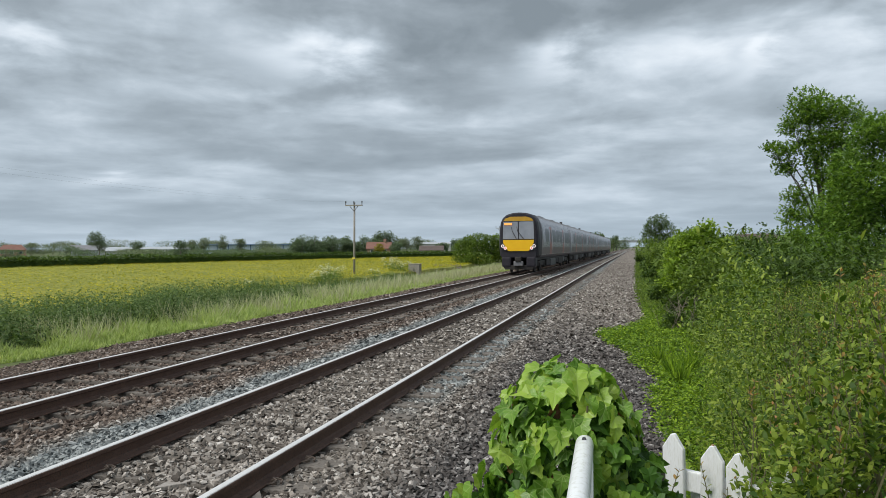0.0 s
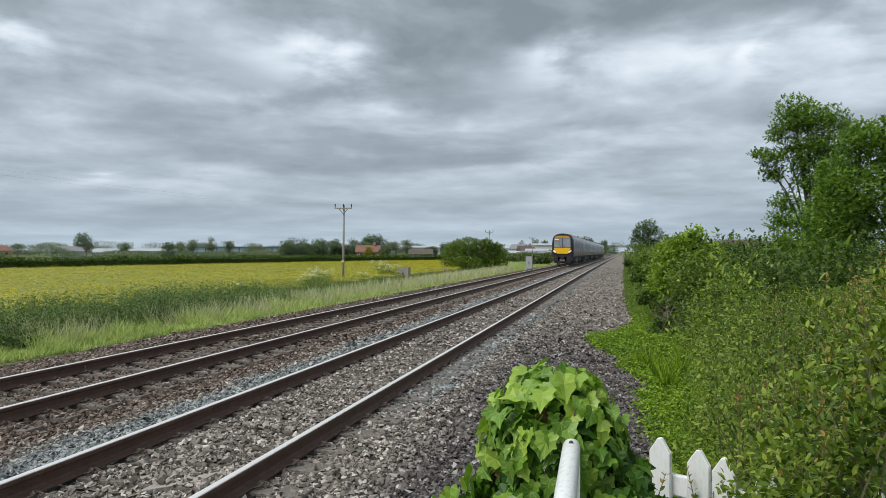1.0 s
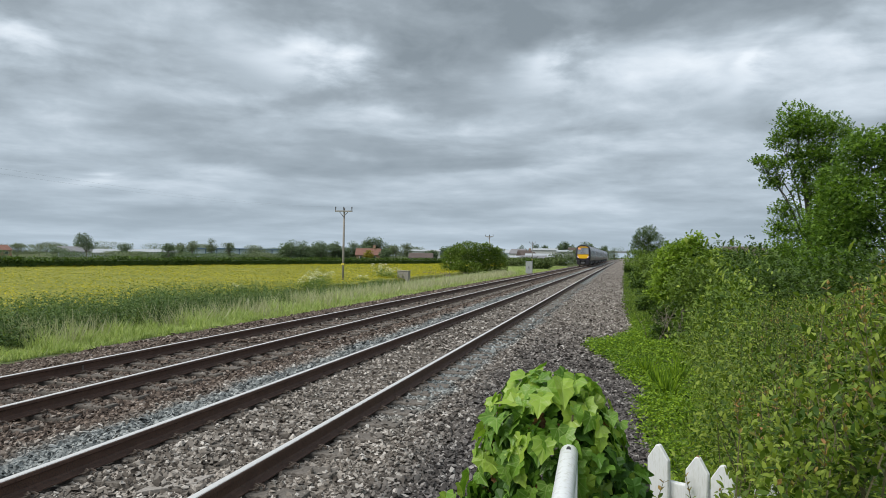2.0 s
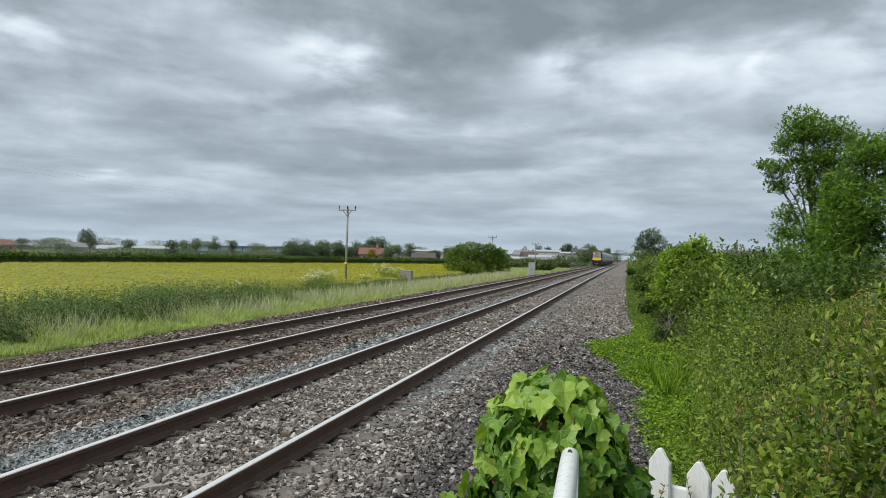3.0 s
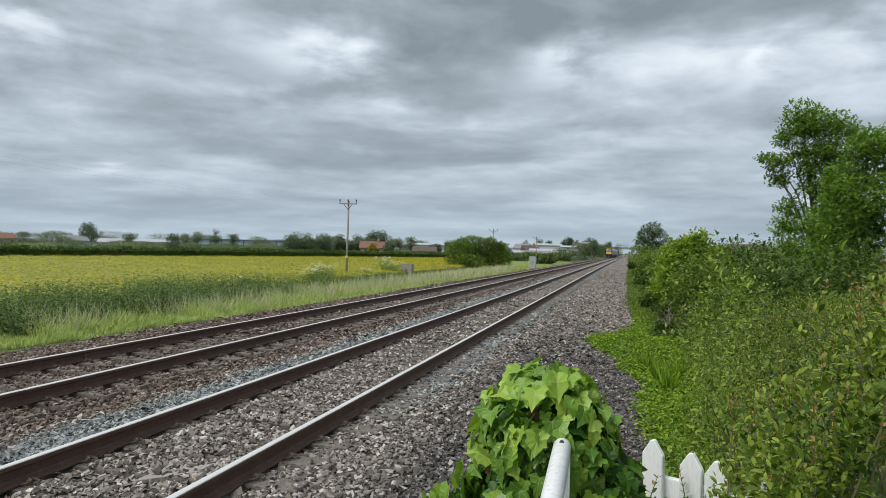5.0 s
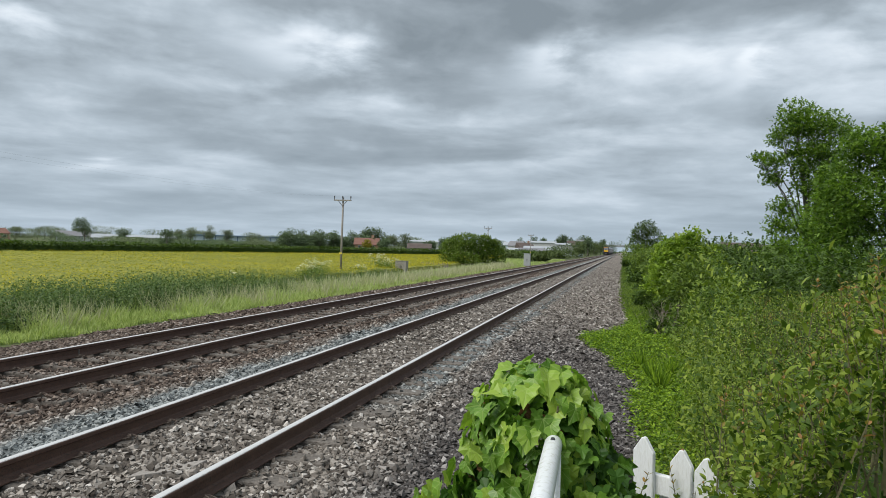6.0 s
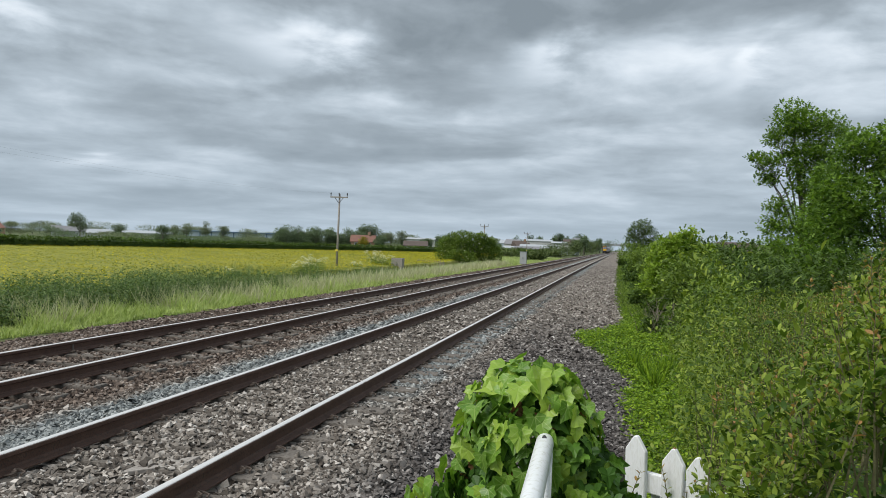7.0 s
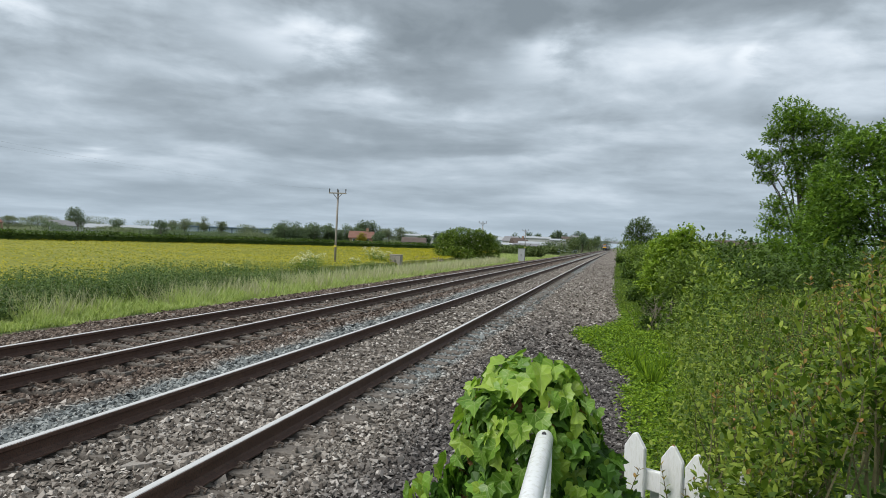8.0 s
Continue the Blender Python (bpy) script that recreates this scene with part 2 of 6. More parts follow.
M["cable"] = surface("dark_cable", (0.06, 0.06, 0.065), (0.08, 0.08, 0.085), 5, 0.7)
M["wire"] = surface("grey_wire", (0.34, 0.35, 0.36), (0.42, 0.43, 0.44), 5, 0.6)
M["cabgrey"] = surface("grey_cabinet_paint", (0.36, 0.38, 0.39), (0.44, 0.46, 0.46), 2, 0.6, 0, 0.1, 30, (0.3, 0.31, 0.3))
M["oldwood"] = surface("old_timber", (0.20, 0.17, 0.14), (0.30, 0.26, 0.22), 4, 0.9, 0, 0.4, 30, (0.13, 0.11, 0.09))
M["bark"] = surface("bark", (0.13, 0.115, 0.095), (0.22, 0.20, 0.175), 6, 0.9, 0, 0.6, 30, (0.08, 0.07, 0.06), stretch=(3, 3, 0.6))
M["twig"] = surface("twig", (0.09, 0.085, 0.04), (0.15, 0.14, 0.07), 8, 0.85)
M["drytwig"] = surface("dead_twig", (0.20, 0.17, 0.13), (0.3, 0.26, 0.2), 8, 0.9)
M["ivy"] = ivy_material()
# ivy green darkened to carry shade within the bush; trailing leaves share it
M["ivyin"] = foliage("ivy_leaf_shaded", (0.03, 0.08, 0.012), (0.065, 0.15, 0.02), (0.15, 0.29, 0.035), 0.22, 0.4, 4.0)
M["ivydead"] = foliage("withered_ivy_leaf", (0.10, 0.05, 0.025), (0.17, 0.09, 0.04), (0.26, 0.15, 0.07), 0.2, 0.7, 4.0)
M["privet"] = foliage("privet_leaf", (0.034, 0.076, 0.010), (0.125, 0.193, 0.023), (0.275, 0.345, 0.056), 0.3, 0.42, 1.6)
M["privettip"] = foliage("privet_young_tip", (0.15, 0.16, 0.03), (0.29, 0.23, 0.06), (0.40, 0.22, 0.09), 0.35, 0.5, 2.0)
# darker privet green for the inside; the hedge's inner shade is in the colour
M["privetdark"] = foliage("privet_leaf_shaded", (0.025, 0.06, 0.012), (0.05, 0.10, 0.016), (0.08, 0.15, 0.02), 0.2, 0.5, 1.2)
M["clover"] = foliage("ground_cover_leaf", (0.055, 0.115, 0.012), (0.145, 0.25, 0.02), (0.30, 0.43, 0.035), 0.3, 0.5, 0.8)
M["bramble"] = foliage("bramble_leaf", (0.065, 0.11, 0.02), (0.125, 0.195, 0.032), (0.21, 0.295, 0.055), 0.3, 0.5, 0.6)
M["bright"] = foliage("young_ash_leaf", (0.11, 0.19, 0.022), (0.19, 0.29, 0.032), (0.28, 0.39, 0.05), 0.35, 0.5, 0.6)
M["thorn"] = foliage("hawthorn_leaf", (0.034, 0.064, 0.015), (0.07, 0.12, 0.024), (0.125, 0.195, 0.038), 0.25, 0.5, 0.5)
M["ash"] = foliage("ash_leaf", (0.06, 0.12, 0.024), (0.125, 0.215, 0.036), (0.21, 0.335, 0.055), 0.45, 0.5, 0.5)
# leaf greens paled and greyed: distance haze is put into these two colours
M["fartree"] = foliage("distant_leaf_hazed", (0.085, 0.125, 0.075), (0.13, 0.18, 0.105), (0.18, 0.24, 0.13), 0.2, 0.6, 0.15)
M["farpale"] = foliage("distant_pale_leaf_hazed", (0.12, 0.155, 0.095), (0.17, 0.21, 0.125), (0.23, 0.265, 0.155), 0.2, 0.6, 0.15)
M["faryellow"] = foliage("golden_leaf", (0.16, 0.14, 0.02), (0.28, 0.24, 0.03), (0.36, 0.32, 0.05), 0.3, 0.6, 0.3)
M["grass"] = foliage("verge_grass", (0.26, 0.335, 0.11), (0.43, 0.51, 0.215), (0.58, 0.635, 0.36), 0.5, 0.55, 0.35)
M["cropleaf"] = foliage("crop_leaf", (0.16, 0.19, 0.027), (0.23, 0.245, 0.035), (0.31, 0.31, 0.045), 0.3, 0.6, 0.1)
M["seed"] = foliage("grass_seed_head", (0.36, 0.38, 0.22), (0.48, 0.48, 0.31), (0.62, 0.60, 0.44), 0.3, 0.7, 0.5)
M["nettle"] = foliage("nettle_leaf", (0.05, 0.09, 0.03), (0.11, 0.175, 0.057), (0.205, 0.285, 0.11), 0.3, 0.5, 0.7)
M["flower"] = foliage("yellow_crop_flower", (0.32, 0.30, 0.02), (0.49, 0.43, 0.022), (0.66, 0.55, 0.025), 0.3, 0.6, 0.08)
M["umbel"] = foliage("white_umbel", (0.55, 0.56, 0.45), (0.68, 0.68, 0.58), (0.8, 0.8, 0.7), 0.3, 0.7, 2)


# ---- mesh helpers ----
def mesh_of(name, verts, faces, mat, smooth=False):
    me = bpy.data.meshes.new(name)
    me.from_pydata([tuple(map(float, v)) for v in verts], [], faces)
    for x in (mat if isinstance(mat, (list, tuple)) else [mat]):
        me.materials.append(x)
    if smooth:
        me.polygons.foreach_set("use_smooth", [True] * len(me.polygons))
    me.update()
    return me


def big_mesh(name, V, T, mat, smooth=False):
    """A mesh from arrays of points and triangles."""
    me = bpy.data.meshes.new(name)
    V, T = np.asarray(V, np.float32), np.asarray(T, np.int32)
    me.vertices.add(len(V))
    me.vertices.foreach_set("co", V.ravel())
    me.loops.add(T.size)
    me.loops.foreach_set("vertex_index", T.ravel())
    me.polygons.add(len(T))
    me.polygons.foreach_set("loop_start", np.arange(0, T.size, 3, dtype=np.int32))
    me.materials.append(mat)
    me.update(calc_edges=True)
    me.polygons.foreach_set("use_smooth", np.full(len(T), smooth))
    return me


def part(name, data, parent=None, label="", m=None):
    ob = new(name, data)
    if parent is not None:
        ob.parent = parent
    if m is not None:
        ob.matrix_basis = m
    if label:
        tagged(ob, label)
    return ob


def bm_mesh(name, bm, mat, smooth=False):
    me = bpy.data.meshes.new(name)
    bmesh.ops.recalc_face_normals(bm, faces=bm.faces)
    bm.to_mesh(me)
    bm.free()
    for x in (mat if isinstance(mat, (list, tuple)) else [mat]):
        me.materials.append(x)
    if smooth:
        me.polygons.foreach_set("use_smooth", [True] * len(me.polygons))
    return me


def box_bm(bm, x0, x1, y0, y1, z0, z1, bevel=0.0):
    r = bmesh.ops.create_cube(bm, size=1.0, matrix=Matrix.LocRotScale(((x0 + x1) / 2, (y0 + y1) / 2, (z0 + z1) / 2), None, (x1 - x0, y1 - y0, z1 - z0)))
    if bevel:
        es = list({e for v in r["verts"] for e in v.link_edges})
        bmesh.ops.bevel(bm, geom=es, offset=bevel, segments=2, affect="EDGES", profile=0.6)


def box_mesh(name, dims, mat, bevel=0.0):
    bm = bmesh.new()
    box_bm(bm, *dims, bevel)
    return bm_mesh(name, bm, mat)


def tube(pts, radii, sides=8, cap=True):
    """Points and triangles of a tapered tube."""
    pts = [Vector(p) for p in pts]
    V, T = [], []
    for i, p in enumerate(pts):
        d = (pts[min(i + 1, len(pts) - 1)] - pts[max(i - 1, 0)]).normalized()
        a = d.orthogonal().normalized() if i == 0 else (a - d * a.dot(d)).normalized()
        b = d.cross(a)
        for k in range(sides):
            w = 2 * math.pi * k / sides
            V.append(p + (a * math.cos(w) + b * math.sin(w)) * radii[i])
    for i in range(len(pts) - 1):
        for k in range(sides):
            q, r = i * sides + k, i * sides + (k + 1) % sides
            T += [(q, r, r + sides), (q, r + sides, q + sides)]
    if cap:
        n = len(V)
        V += [pts[0], pts[-1]]
        for k in range(sides):
            T += [(n, (k + 1) % sides, k), (n + 1, n - sides + k, n - sides + (k + 1) % sides)]
    return np.array([tuple(v) for v in V]), np.array(T)


def join(pieces):
    V, T, n = [], [], 0
    for v, t in pieces:
        V.append(v)
        T.append(np.asarray(t) + n)
        n += len(v)
    return np.concatenate(V), np.concatenate(T)


RNG = np.random.default_rng(7)


def turns(n, tilt_lo=0.0, tilt_hi=1.2, yaw=None):
    """n rotation matrices: a lean from level by tilt, a random heading, a random roll."""
    y = RNG.uniform(0, 2 * np.pi, n) if yaw is None else yaw
    t = RNG.uniform(tilt_lo, tilt_hi, n)
    r = RNG.uniform(-0.7, 0.7, n)
    cy, sy, ct, st, cr, sr = np.cos(y), np.sin(y), np.cos(t), np.sin(t), np.cos(r), np.sin(r)
    Z = np.zeros(n)
    O = np.ones(n)
    Rz = np.stack([cy, -sy, Z, sy, cy, Z, Z, Z, O], 1).reshape(n, 3, 3)
    Rx = np.stack([O, Z, Z, Z, ct, -st, Z, st, ct], 1).reshape(n, 3, 3)
    Ry = np.stack([cr, Z, sr, Z, O, Z, -sr, Z, cr], 1).reshape(n, 3, 3)
    return Rz @ Rx @ Ry


def strewn(tv, tt, pos, rot, size):
    """The template (points, triangles) repeated at each place."""
    tv, tt, pos = np.asarray(tv, float), np.asarray(tt), np.asarray(pos, float)
    size = np.asarray(size, float)
    if size.ndim == 1:
        size = size[:, None]
    V = np.einsum("nij,nkj->nki", rot, tv[None] * size[:, None, :] if size.shape[1] == 3 else tv[None] * size[:, :, None]) + pos[:, None, :]
    T = tt[None] + (np.arange(len(pos)) * len(tv))[:, None, None]
    return V.reshape(-1, 3), T.reshape(-1, 3)


LEAF = ([(0, 0, 0), (-0.26, 0.45, 0.06), (0.26, 0.45, 0.06), (0, 1, -0.08)], [(0, 3, 1), (0, 2, 3)])
OVAL = ([(0, 0, 0), (-0.2, 0.3, 0.05), (0.2, 0.3, 0.05), (0, 0.35, 0), (-0.19, 0.66, 0.03), (0.19, 0.66, 0.03), (0, 1, -0.1)],
        [(0, 3, 1), (0, 2, 3), (1, 3, 4), (3, 2, 5), (3, 6, 4), (3, 5, 6)])
POINTED = ([(0, 0, 0), (-0.19, 0.32, 0.05), (0.19, 0.32, 0.05), (-0.17, 0.66, 0.03), (0.17, 0.66, 0.03), (0, 1, -0.1)], [(0, 2, 1), (1, 2, 4), (1, 4, 3), (3, 4, 5)])
BLADE = ([(-0.012, 0, 0), (0.012, 0, 0), (-0.009, 0.03, 0.55), (0.009, 0.03, 0.55), (0, 0.22, 1.0)], [(0, 1, 3), (0, 3, 2), (2, 3, 4)])
SPRAY = ([(0, 0, 0), (0.33, 0.38, 0.05), (0.03, 0.5, 0), (-0.33, 0.55, 0.04), (0.28, 0.8, 0.02), (0, 1.05, -0.06), (-0.24, 0.9, -0.02)],
         [(0, 1, 2), (0, 2, 3), (2, 4, 5), (2, 5, 6)])


def smooth01(v):
    v = np.clip(v, 0, 1)
    return v * v * (3 - 2 * v)


def wave(x, y, s=1.0, ph=0.0):
    """A cheap uneven height, -1 to 1."""
    return (np.sin(1.7 * x * s + 2.1 * y * s + ph) + np.sin(3.1 * x * s - 1.3 * y * s + 2 * ph) + np.sin(-0.7 * x * s + 4.3 * y * s + 3 * ph)) / 3


def ground_z(x, y):
    """The ground: meadow at -0.5, a low bank with the path on which the fence stands."""
    bank = smooth01((x + 1.0) / 0.5) * smooth01((3.4 - y) / 0.9) * 0.5
    return -0.5 + bank + 0.03 * wave(x, y, 0.4)


BED_X = np.array([-11.6, -10.9, -10.2, -8.9, -8.3, -6.9, -6.0, -5.4, -4.6, -3.5, -2.3, -1.9, -1.3, -0.8, 0.0, 0.35, 0.8])
BED_Z = np.array([-0.62, -0.47, -0.40, -0.215, -0.225, -0.225, -0.225, -0.205, -0.205, -0.205, -0.205, -0.22, -0.31, -0.35, -0.385, -0.43, -0.6])


def bed_z(x, y):
    return np.interp(x, BED_X, BED_Z) + 0.012 * wave(x, y, 1.3, 1.0)


def bend(y):
    """The line's very slight curve to the right, far off."""
    y = np.asarray(y, float)
    return 0.006 * (np.clip(y - 40, 0, 60) ** 2 / 120 + np.clip(y - 100, 0, None))


# ---- ground and ballast ----
def grid(xs, ys, zf):
    X, Y = np.meshgrid(xs, ys)
    V = np.stack([X.ravel(), Y.ravel(), zf(X, Y).ravel()], 1)
    nx, ny = len(xs), len(ys)
    q = (np.arange(ny - 1)[:, None] * nx + np.arange(nx - 1)[None]).ravel()
    T = np.concatenate([np.stack([q, q + 1, q + nx + 1], 1), np.stack([q, q + nx + 1, q + nx], 1)])
    return V, T


gx = np.concatenate([[-4000, -1500, -600, -250, -120], np.arange(-80, -14, 6), np.arange(-14, -2, 1.0), np.arange(-2, 4, 0.25), np.arange(4, 16, 2), [20, 40, 90, 200, 600, 1500, 4000]])
gy = np.concatenate([[-4000, -1200, -300, -80, -20, -6], np.arange(-3, 6, 0.3), np.arange(6, 20, 1.0), np.arange(20, 80, 6), [100, 160, 300, 600, 1200, 2500, 4500]])
tagged(new("ground", big_mesh("ground", *grid(gx, gy, ground_z), M["soil"], True)), "flat green meadow soil reaching the horizon", "ground", kind="structure")
bx = np.arange(-11.6, 0.81, 0.1)
by = np.concatenate([np.arange(-14, 2, 2.0), np.arange(2, 40, 0.25), np.arange(40, 120, 2.0), np.arange(120, 1250, 30.0)])
bedV, bedT = grid(bx, by, bed_z)
bedV[:, 0] += bend(bedV[:, 1])
tagged(new("ballast_bed", big_mesh("ballast_bed", bedV, bedT, M["bed"], True)), "grey-brown crushed stone ballast bed under both tracks", "ballast", kind="structure")


def stone_template(seed):
    """A crushed stone: an uneven block with skewed faces, some of its top corners knocked off."""
    rr = random.Random(seed)
    V = []
    for sz in (-1, 1):
        for sy in (-1, 1):
            for sx in (-1, 1):
                f = 0.95 if sz < 0 else rr.choice((0.35, 0.6, 0.8, 0.95))
                V.append([(sx * f + rr.uniform(-0.4, 0.4)) * 0.8, (sy * f + rr.uniform(-0.4, 0.4)) * 0.8, (sz + rr.uniform(-0.5, 0.35)) * 0.75])
    Q = [(4, 5, 7, 6), (0, 1, 5, 4), (1, 3, 7, 5), (3, 2, 6, 7), (2, 0, 4, 6)]  # its underside lies on the bed
    T = []
    for p, q, r, t in Q:
        T += [(p, q, r), (p, r, t)] if rr.random() < 0.5 else [(p, q, t), (q, r, t)]
    return np.array(V), np.array(T)


def pebble_template(seed):
    rr = random.Random(seed)
    c = [(1, 0, 0), (-1, 0, 0), (0, 1, 0), (0, -1, 0), (0, 0, 1), (0, 0, -1)]
    V = np.array([[a * rr.uniform(0.6, 1.1) + rr.uniform(-0.3, 0.3) for a in p] for p in c])
    return V, np.array([(0, 2, 4), (2, 1, 4), (1, 3, 4), (3, 0, 4), (0, 3, 2), (2, 3, 1)])


RAIL_X = (-2.76, -4.265, -6.31, -7.815)


def stone_field(n, y0, y1, templates, s0, s1):
    x = RNG.uniform(-11.4, 0.45, n)
    y = y0 + (y1 - y0) * RNG.uniform(0, 1, n) ** (1.25 if y1 < 20 else 2.0)
    keep = (x > -1.06 * y - 0.6) & ~((x > -0.95) & (y < 3.2))
    for rx in RAIL_X:
        keep &= np.abs(x - rx) > 0.10
    # the far track's sleepers lie bare
    on = (np.abs(((y - 4.56) / 0.61 + 0.5) % 1 - 0.5) < 0.2) & (((x > -8.3) & (x < -5.85)) | ((x > -4.75) & (x < -2.27)))
    keep &= ~(on & (RNG.uniform(0, 1, n) < np.where(x < -5, np.where(y < 12, 0.5, 0.15), 0.08)))
    keep &= ~(on & (x > -2.66) & (RNG.uniform(0, 1, n) < 0.82))
    for rx in RAIL_X:
        keep &= ~(on & (np.abs(x - rx) < 0.2))
    keep &= RNG.uniform(0, 1, n) < 1.3 - y / y1
    x, y, on = x[keep], y[keep], on[keep]
    n = len(x)
    s = (s0 + (s1 - s0) * RNG.uniform(0, 1, n) ** 1.3) * np.where(RNG.uniform(0, 1, n) < 0.08, 1.35, 1.0)
    z = np.where(on, -0.168, bed_z(x, y)) + s * RNG.uniform(-0.1, 0.95, n)
    size = np.stack([s * RNG.uniform(0.9, 1.3, n), s * RNG.uniform(0.55, 1.0, n), s * RNG.uniform(0.3, 0.62, n)], 1)
    rot = turns(n, -0.8, 0.8)
    x = x + bend(y)
    out, pick = [], RNG.integers(0, len(templates), n)
    for i, (tv, tt) in enumerate(templates):
        k = pick == i
        out.append(strewn(tv, tt, np.stack([x, y, z], 1)[k], rot[k], size[k]))
    return join(out)


near_stones = stone_field(175000, 2.6, 15.0, [stone_template(s) for s in range(14)], 0.014, 0.034)
tagged(new("ballast_stones", big_mesh("ballast_stones", *near_stones, M["stone"])), "loose angular grey and brown ballast stones", "ballast", kind="stuff")
far_stones = stone_field(80000, 13.0, 95.0, [pebble_template(s) for s in range(6)], 0.027, 0.052)
tagged(new("ballast_stones", big_mesh("ballast_stones_far", *far_stones, M["stone"])), "loose grey ballast stones further along the tracks", "ballast", kind="stuff")

# ---- rails and sleepers ----
RAILS = RAIL_X
PROFILE = [(-0.07, -0.159), (0.07, -0.159), (0.07, -0.149), (0.022, -0.132), (0.009, -0.115), (0.009, -0.052), (0.035, -0.036), (0.036, -0.010),
           (0.028, -0.001), (0.0, 0.0), (-0.028, -0.001), (-0.036, -0.010), (-0.035, -0.036), (-0.009, -0.052), (-0.009, -0.115), (-0.022, -0.132), (-0.07, -0.149)]


RAIL_Y = [-14.0, 40.0, 52.0, 64.0, 76.0, 88.0, 100.0, 1250.0]


def rail_mesh():
    n, m = len(PROFILE), len(RAIL_Y)
    V = [(x + float(bend(y)), y, z) for y in RAIL_Y for x, z in PROFILE]
    F = [(k * n + i, k * n + (i + 1) % n, k * n + n + (i + 1) % n, k * n + n + i) for k in range(m - 1) for i in range(n)] + [tuple(range(n))[::-1], tuple(range((m - 1) * n, m * n))]
    return mesh_of("web_and_foot", V, F, M["rust"])


def running_strip():
    """The polished cap on the rail's head."""
    ring = [(-0.031, -0.0035), (-0.025, 0.0008), (0.0, 0.0022), (0.025, 0.0008), (0.031, -0.0035)]
    ring += [(x * 0.9, z - 0.004) for x, z in ring[::-1]]
    n, m = len(ring), len(RAIL_Y)
    V = [(x + float(bend(y)), y, z) for y in RAIL_Y for x, z in ring]
    F = [(k * n + i, k * n + (i + 1) % n, k * n + n + (i + 1) % n, k * n + n + i) for k in range(m - 1) for i in range(n)] + [tuple(range(n))[::-1], tuple(range((m - 1) * n, m * n))]
    return mesh_of("running_surface", V, F, M["railtop"])


rm, rs = rail_mesh(), running_strip()
for rx in RAILS:
    rail = tagged(new("rail"), "rusty brown steel rail with a polished running surface", "rail", "rails of the two tracks")
    rail.matrix_basis = pose(rx, 0, 0)
    part("web_and_foot", rm, rail, "dark rusty rail web and foot")
    part("running_surface", rs, rail, "polished bright running surface")
    if rx == RAILS[3]:
        part("bond", box_mesh("bond", (0.009, 0.022, 8.9, 8.93, -0.13, -0.055), M["concrete"], 0.004), rail, "pale bonding stud on the web")


def clip_mesh():
    V, T = tube([(0.07, -0.05, 0.006), (0.115, -0.055, 0.02), (0.135, -0.02, 0.032), (0.10, 0.0, 0.036), (0.075, 0.03, 0.03), (0.10, 0.055, 0.022), (0.15, 0.05, 0.012), (0.16, 0.0, 0.006)],
                [0.0095] * 8, 5)
    v2, t2 = tube([(0.10, 0.0, -0.03), (0.10, 0.0, 0.03)], [0.028, 0.02], 6)
    return big_mesh("rail_clip", *join([(V, T), (v2, t2)]), M["clip"])


def sleeper_mesh():
    bm = bmesh.new()
    box_bm(bm, -1.25, 1.25, -0.125, 0.125, -0.2, 0.0, 0.02)
    for v in bm.verts:
        if abs(v.co.x) < 0.5 and v.co.z > -0.1:
            v.co.z -= 0.03
    return bm_mesh("sleeper", bm, M["concrete"])


cm = clip_mesh()
first = new("sleeper", sleeper_mesh())
tagged(first, "grey concrete sleeper half buried in ballast", "sleeper", "sleepers under the tracks")
first.matrix_basis = pose(-3.5125, 4.56, -0.165)
for rx in (-0.7525, 0.7525):
    for turn in (0, 180):
        part("rail_clip", cm, first, "" if turn else "rusty spring clip", pose(rx, 0, 0.008, 0, 0, turn))
for track in (-3.5125, -7.0625):
    for k in range(-4, 75):
        if (track, k) != (-3.5125, 0):
            copy_thing(first, pose(track + float(bend(4.56 + 0.61 * k)), 4.56 + 0.61 * k, -0.165))


# ---- the train ----
M["cabdark"] = surface("dark_grey_cab_paint", (0.028, 0.026, 0.033), (0.038, 0.035, 0.043), 2, 0.5, 0, 0.05, 40, spec=0.2)
M["yellow"] = surface("warning_yellow_paint", (0.84, 0.47, 0.010), (0.88, 0.52, 0.015), 2, 0.4, 0, 0.04, 40)
M["ochre"] = surface("dull_yellow_paint", (0.50, 0.28, 0.03), (0.55, 0.32, 0.04), 2, 0.45, 0, 0.04, 40)
M["silver"] = surface("silver_grey_paint", (0.25, 0.24, 0.275), (0.34, 0.325, 0.365), 0.6, 0.28, 0.3, 0.04, 30)
M["maroon"] = surface("faded_maroon_paint", (0.13, 0.10, 0.115), (0.17, 0.135, 0.15), 1.5, 0.4, 0, 0.04, 30)
M["rosedoor"] = surface("rose_door_paint", (0.30, 0.10, 0.095), (0.36, 0.14, 0.13), 1.5, 0.4, 0, 0.04, 30)
M["roofgrey"] = surface("roof_grey_paint", (0.17, 0.17, 0.18), (0.23, 0.23, 0.24), 1.2, 0.6, 0, 0.1, 20)
M["roofdark"] = surface("dark_grey_steel", (0.06, 0.058, 0.06), (0.09, 0.087, 0.088), 1.5, 0.6, 0, 0.15, 20)
M["under"] = surface("underframe_grime", (0.022, 0.02, 0.019), (0.045, 0.04, 0.036), 3, 0.8, 0, 0.3, 20)
M["glass"] = surface("train_window_glass", (0.014, 0.018, 0.02), (0.03, 0.036, 0.038), 1, 0.32, 0, 0, 20, spec=0.25)
M["screen"] = surface("windscreen_glass", (0.20, 0.215, 0.25), (0.30, 0.32, 0.36), 0.9, 0.12, 0, 0, 20, spec=0.9)


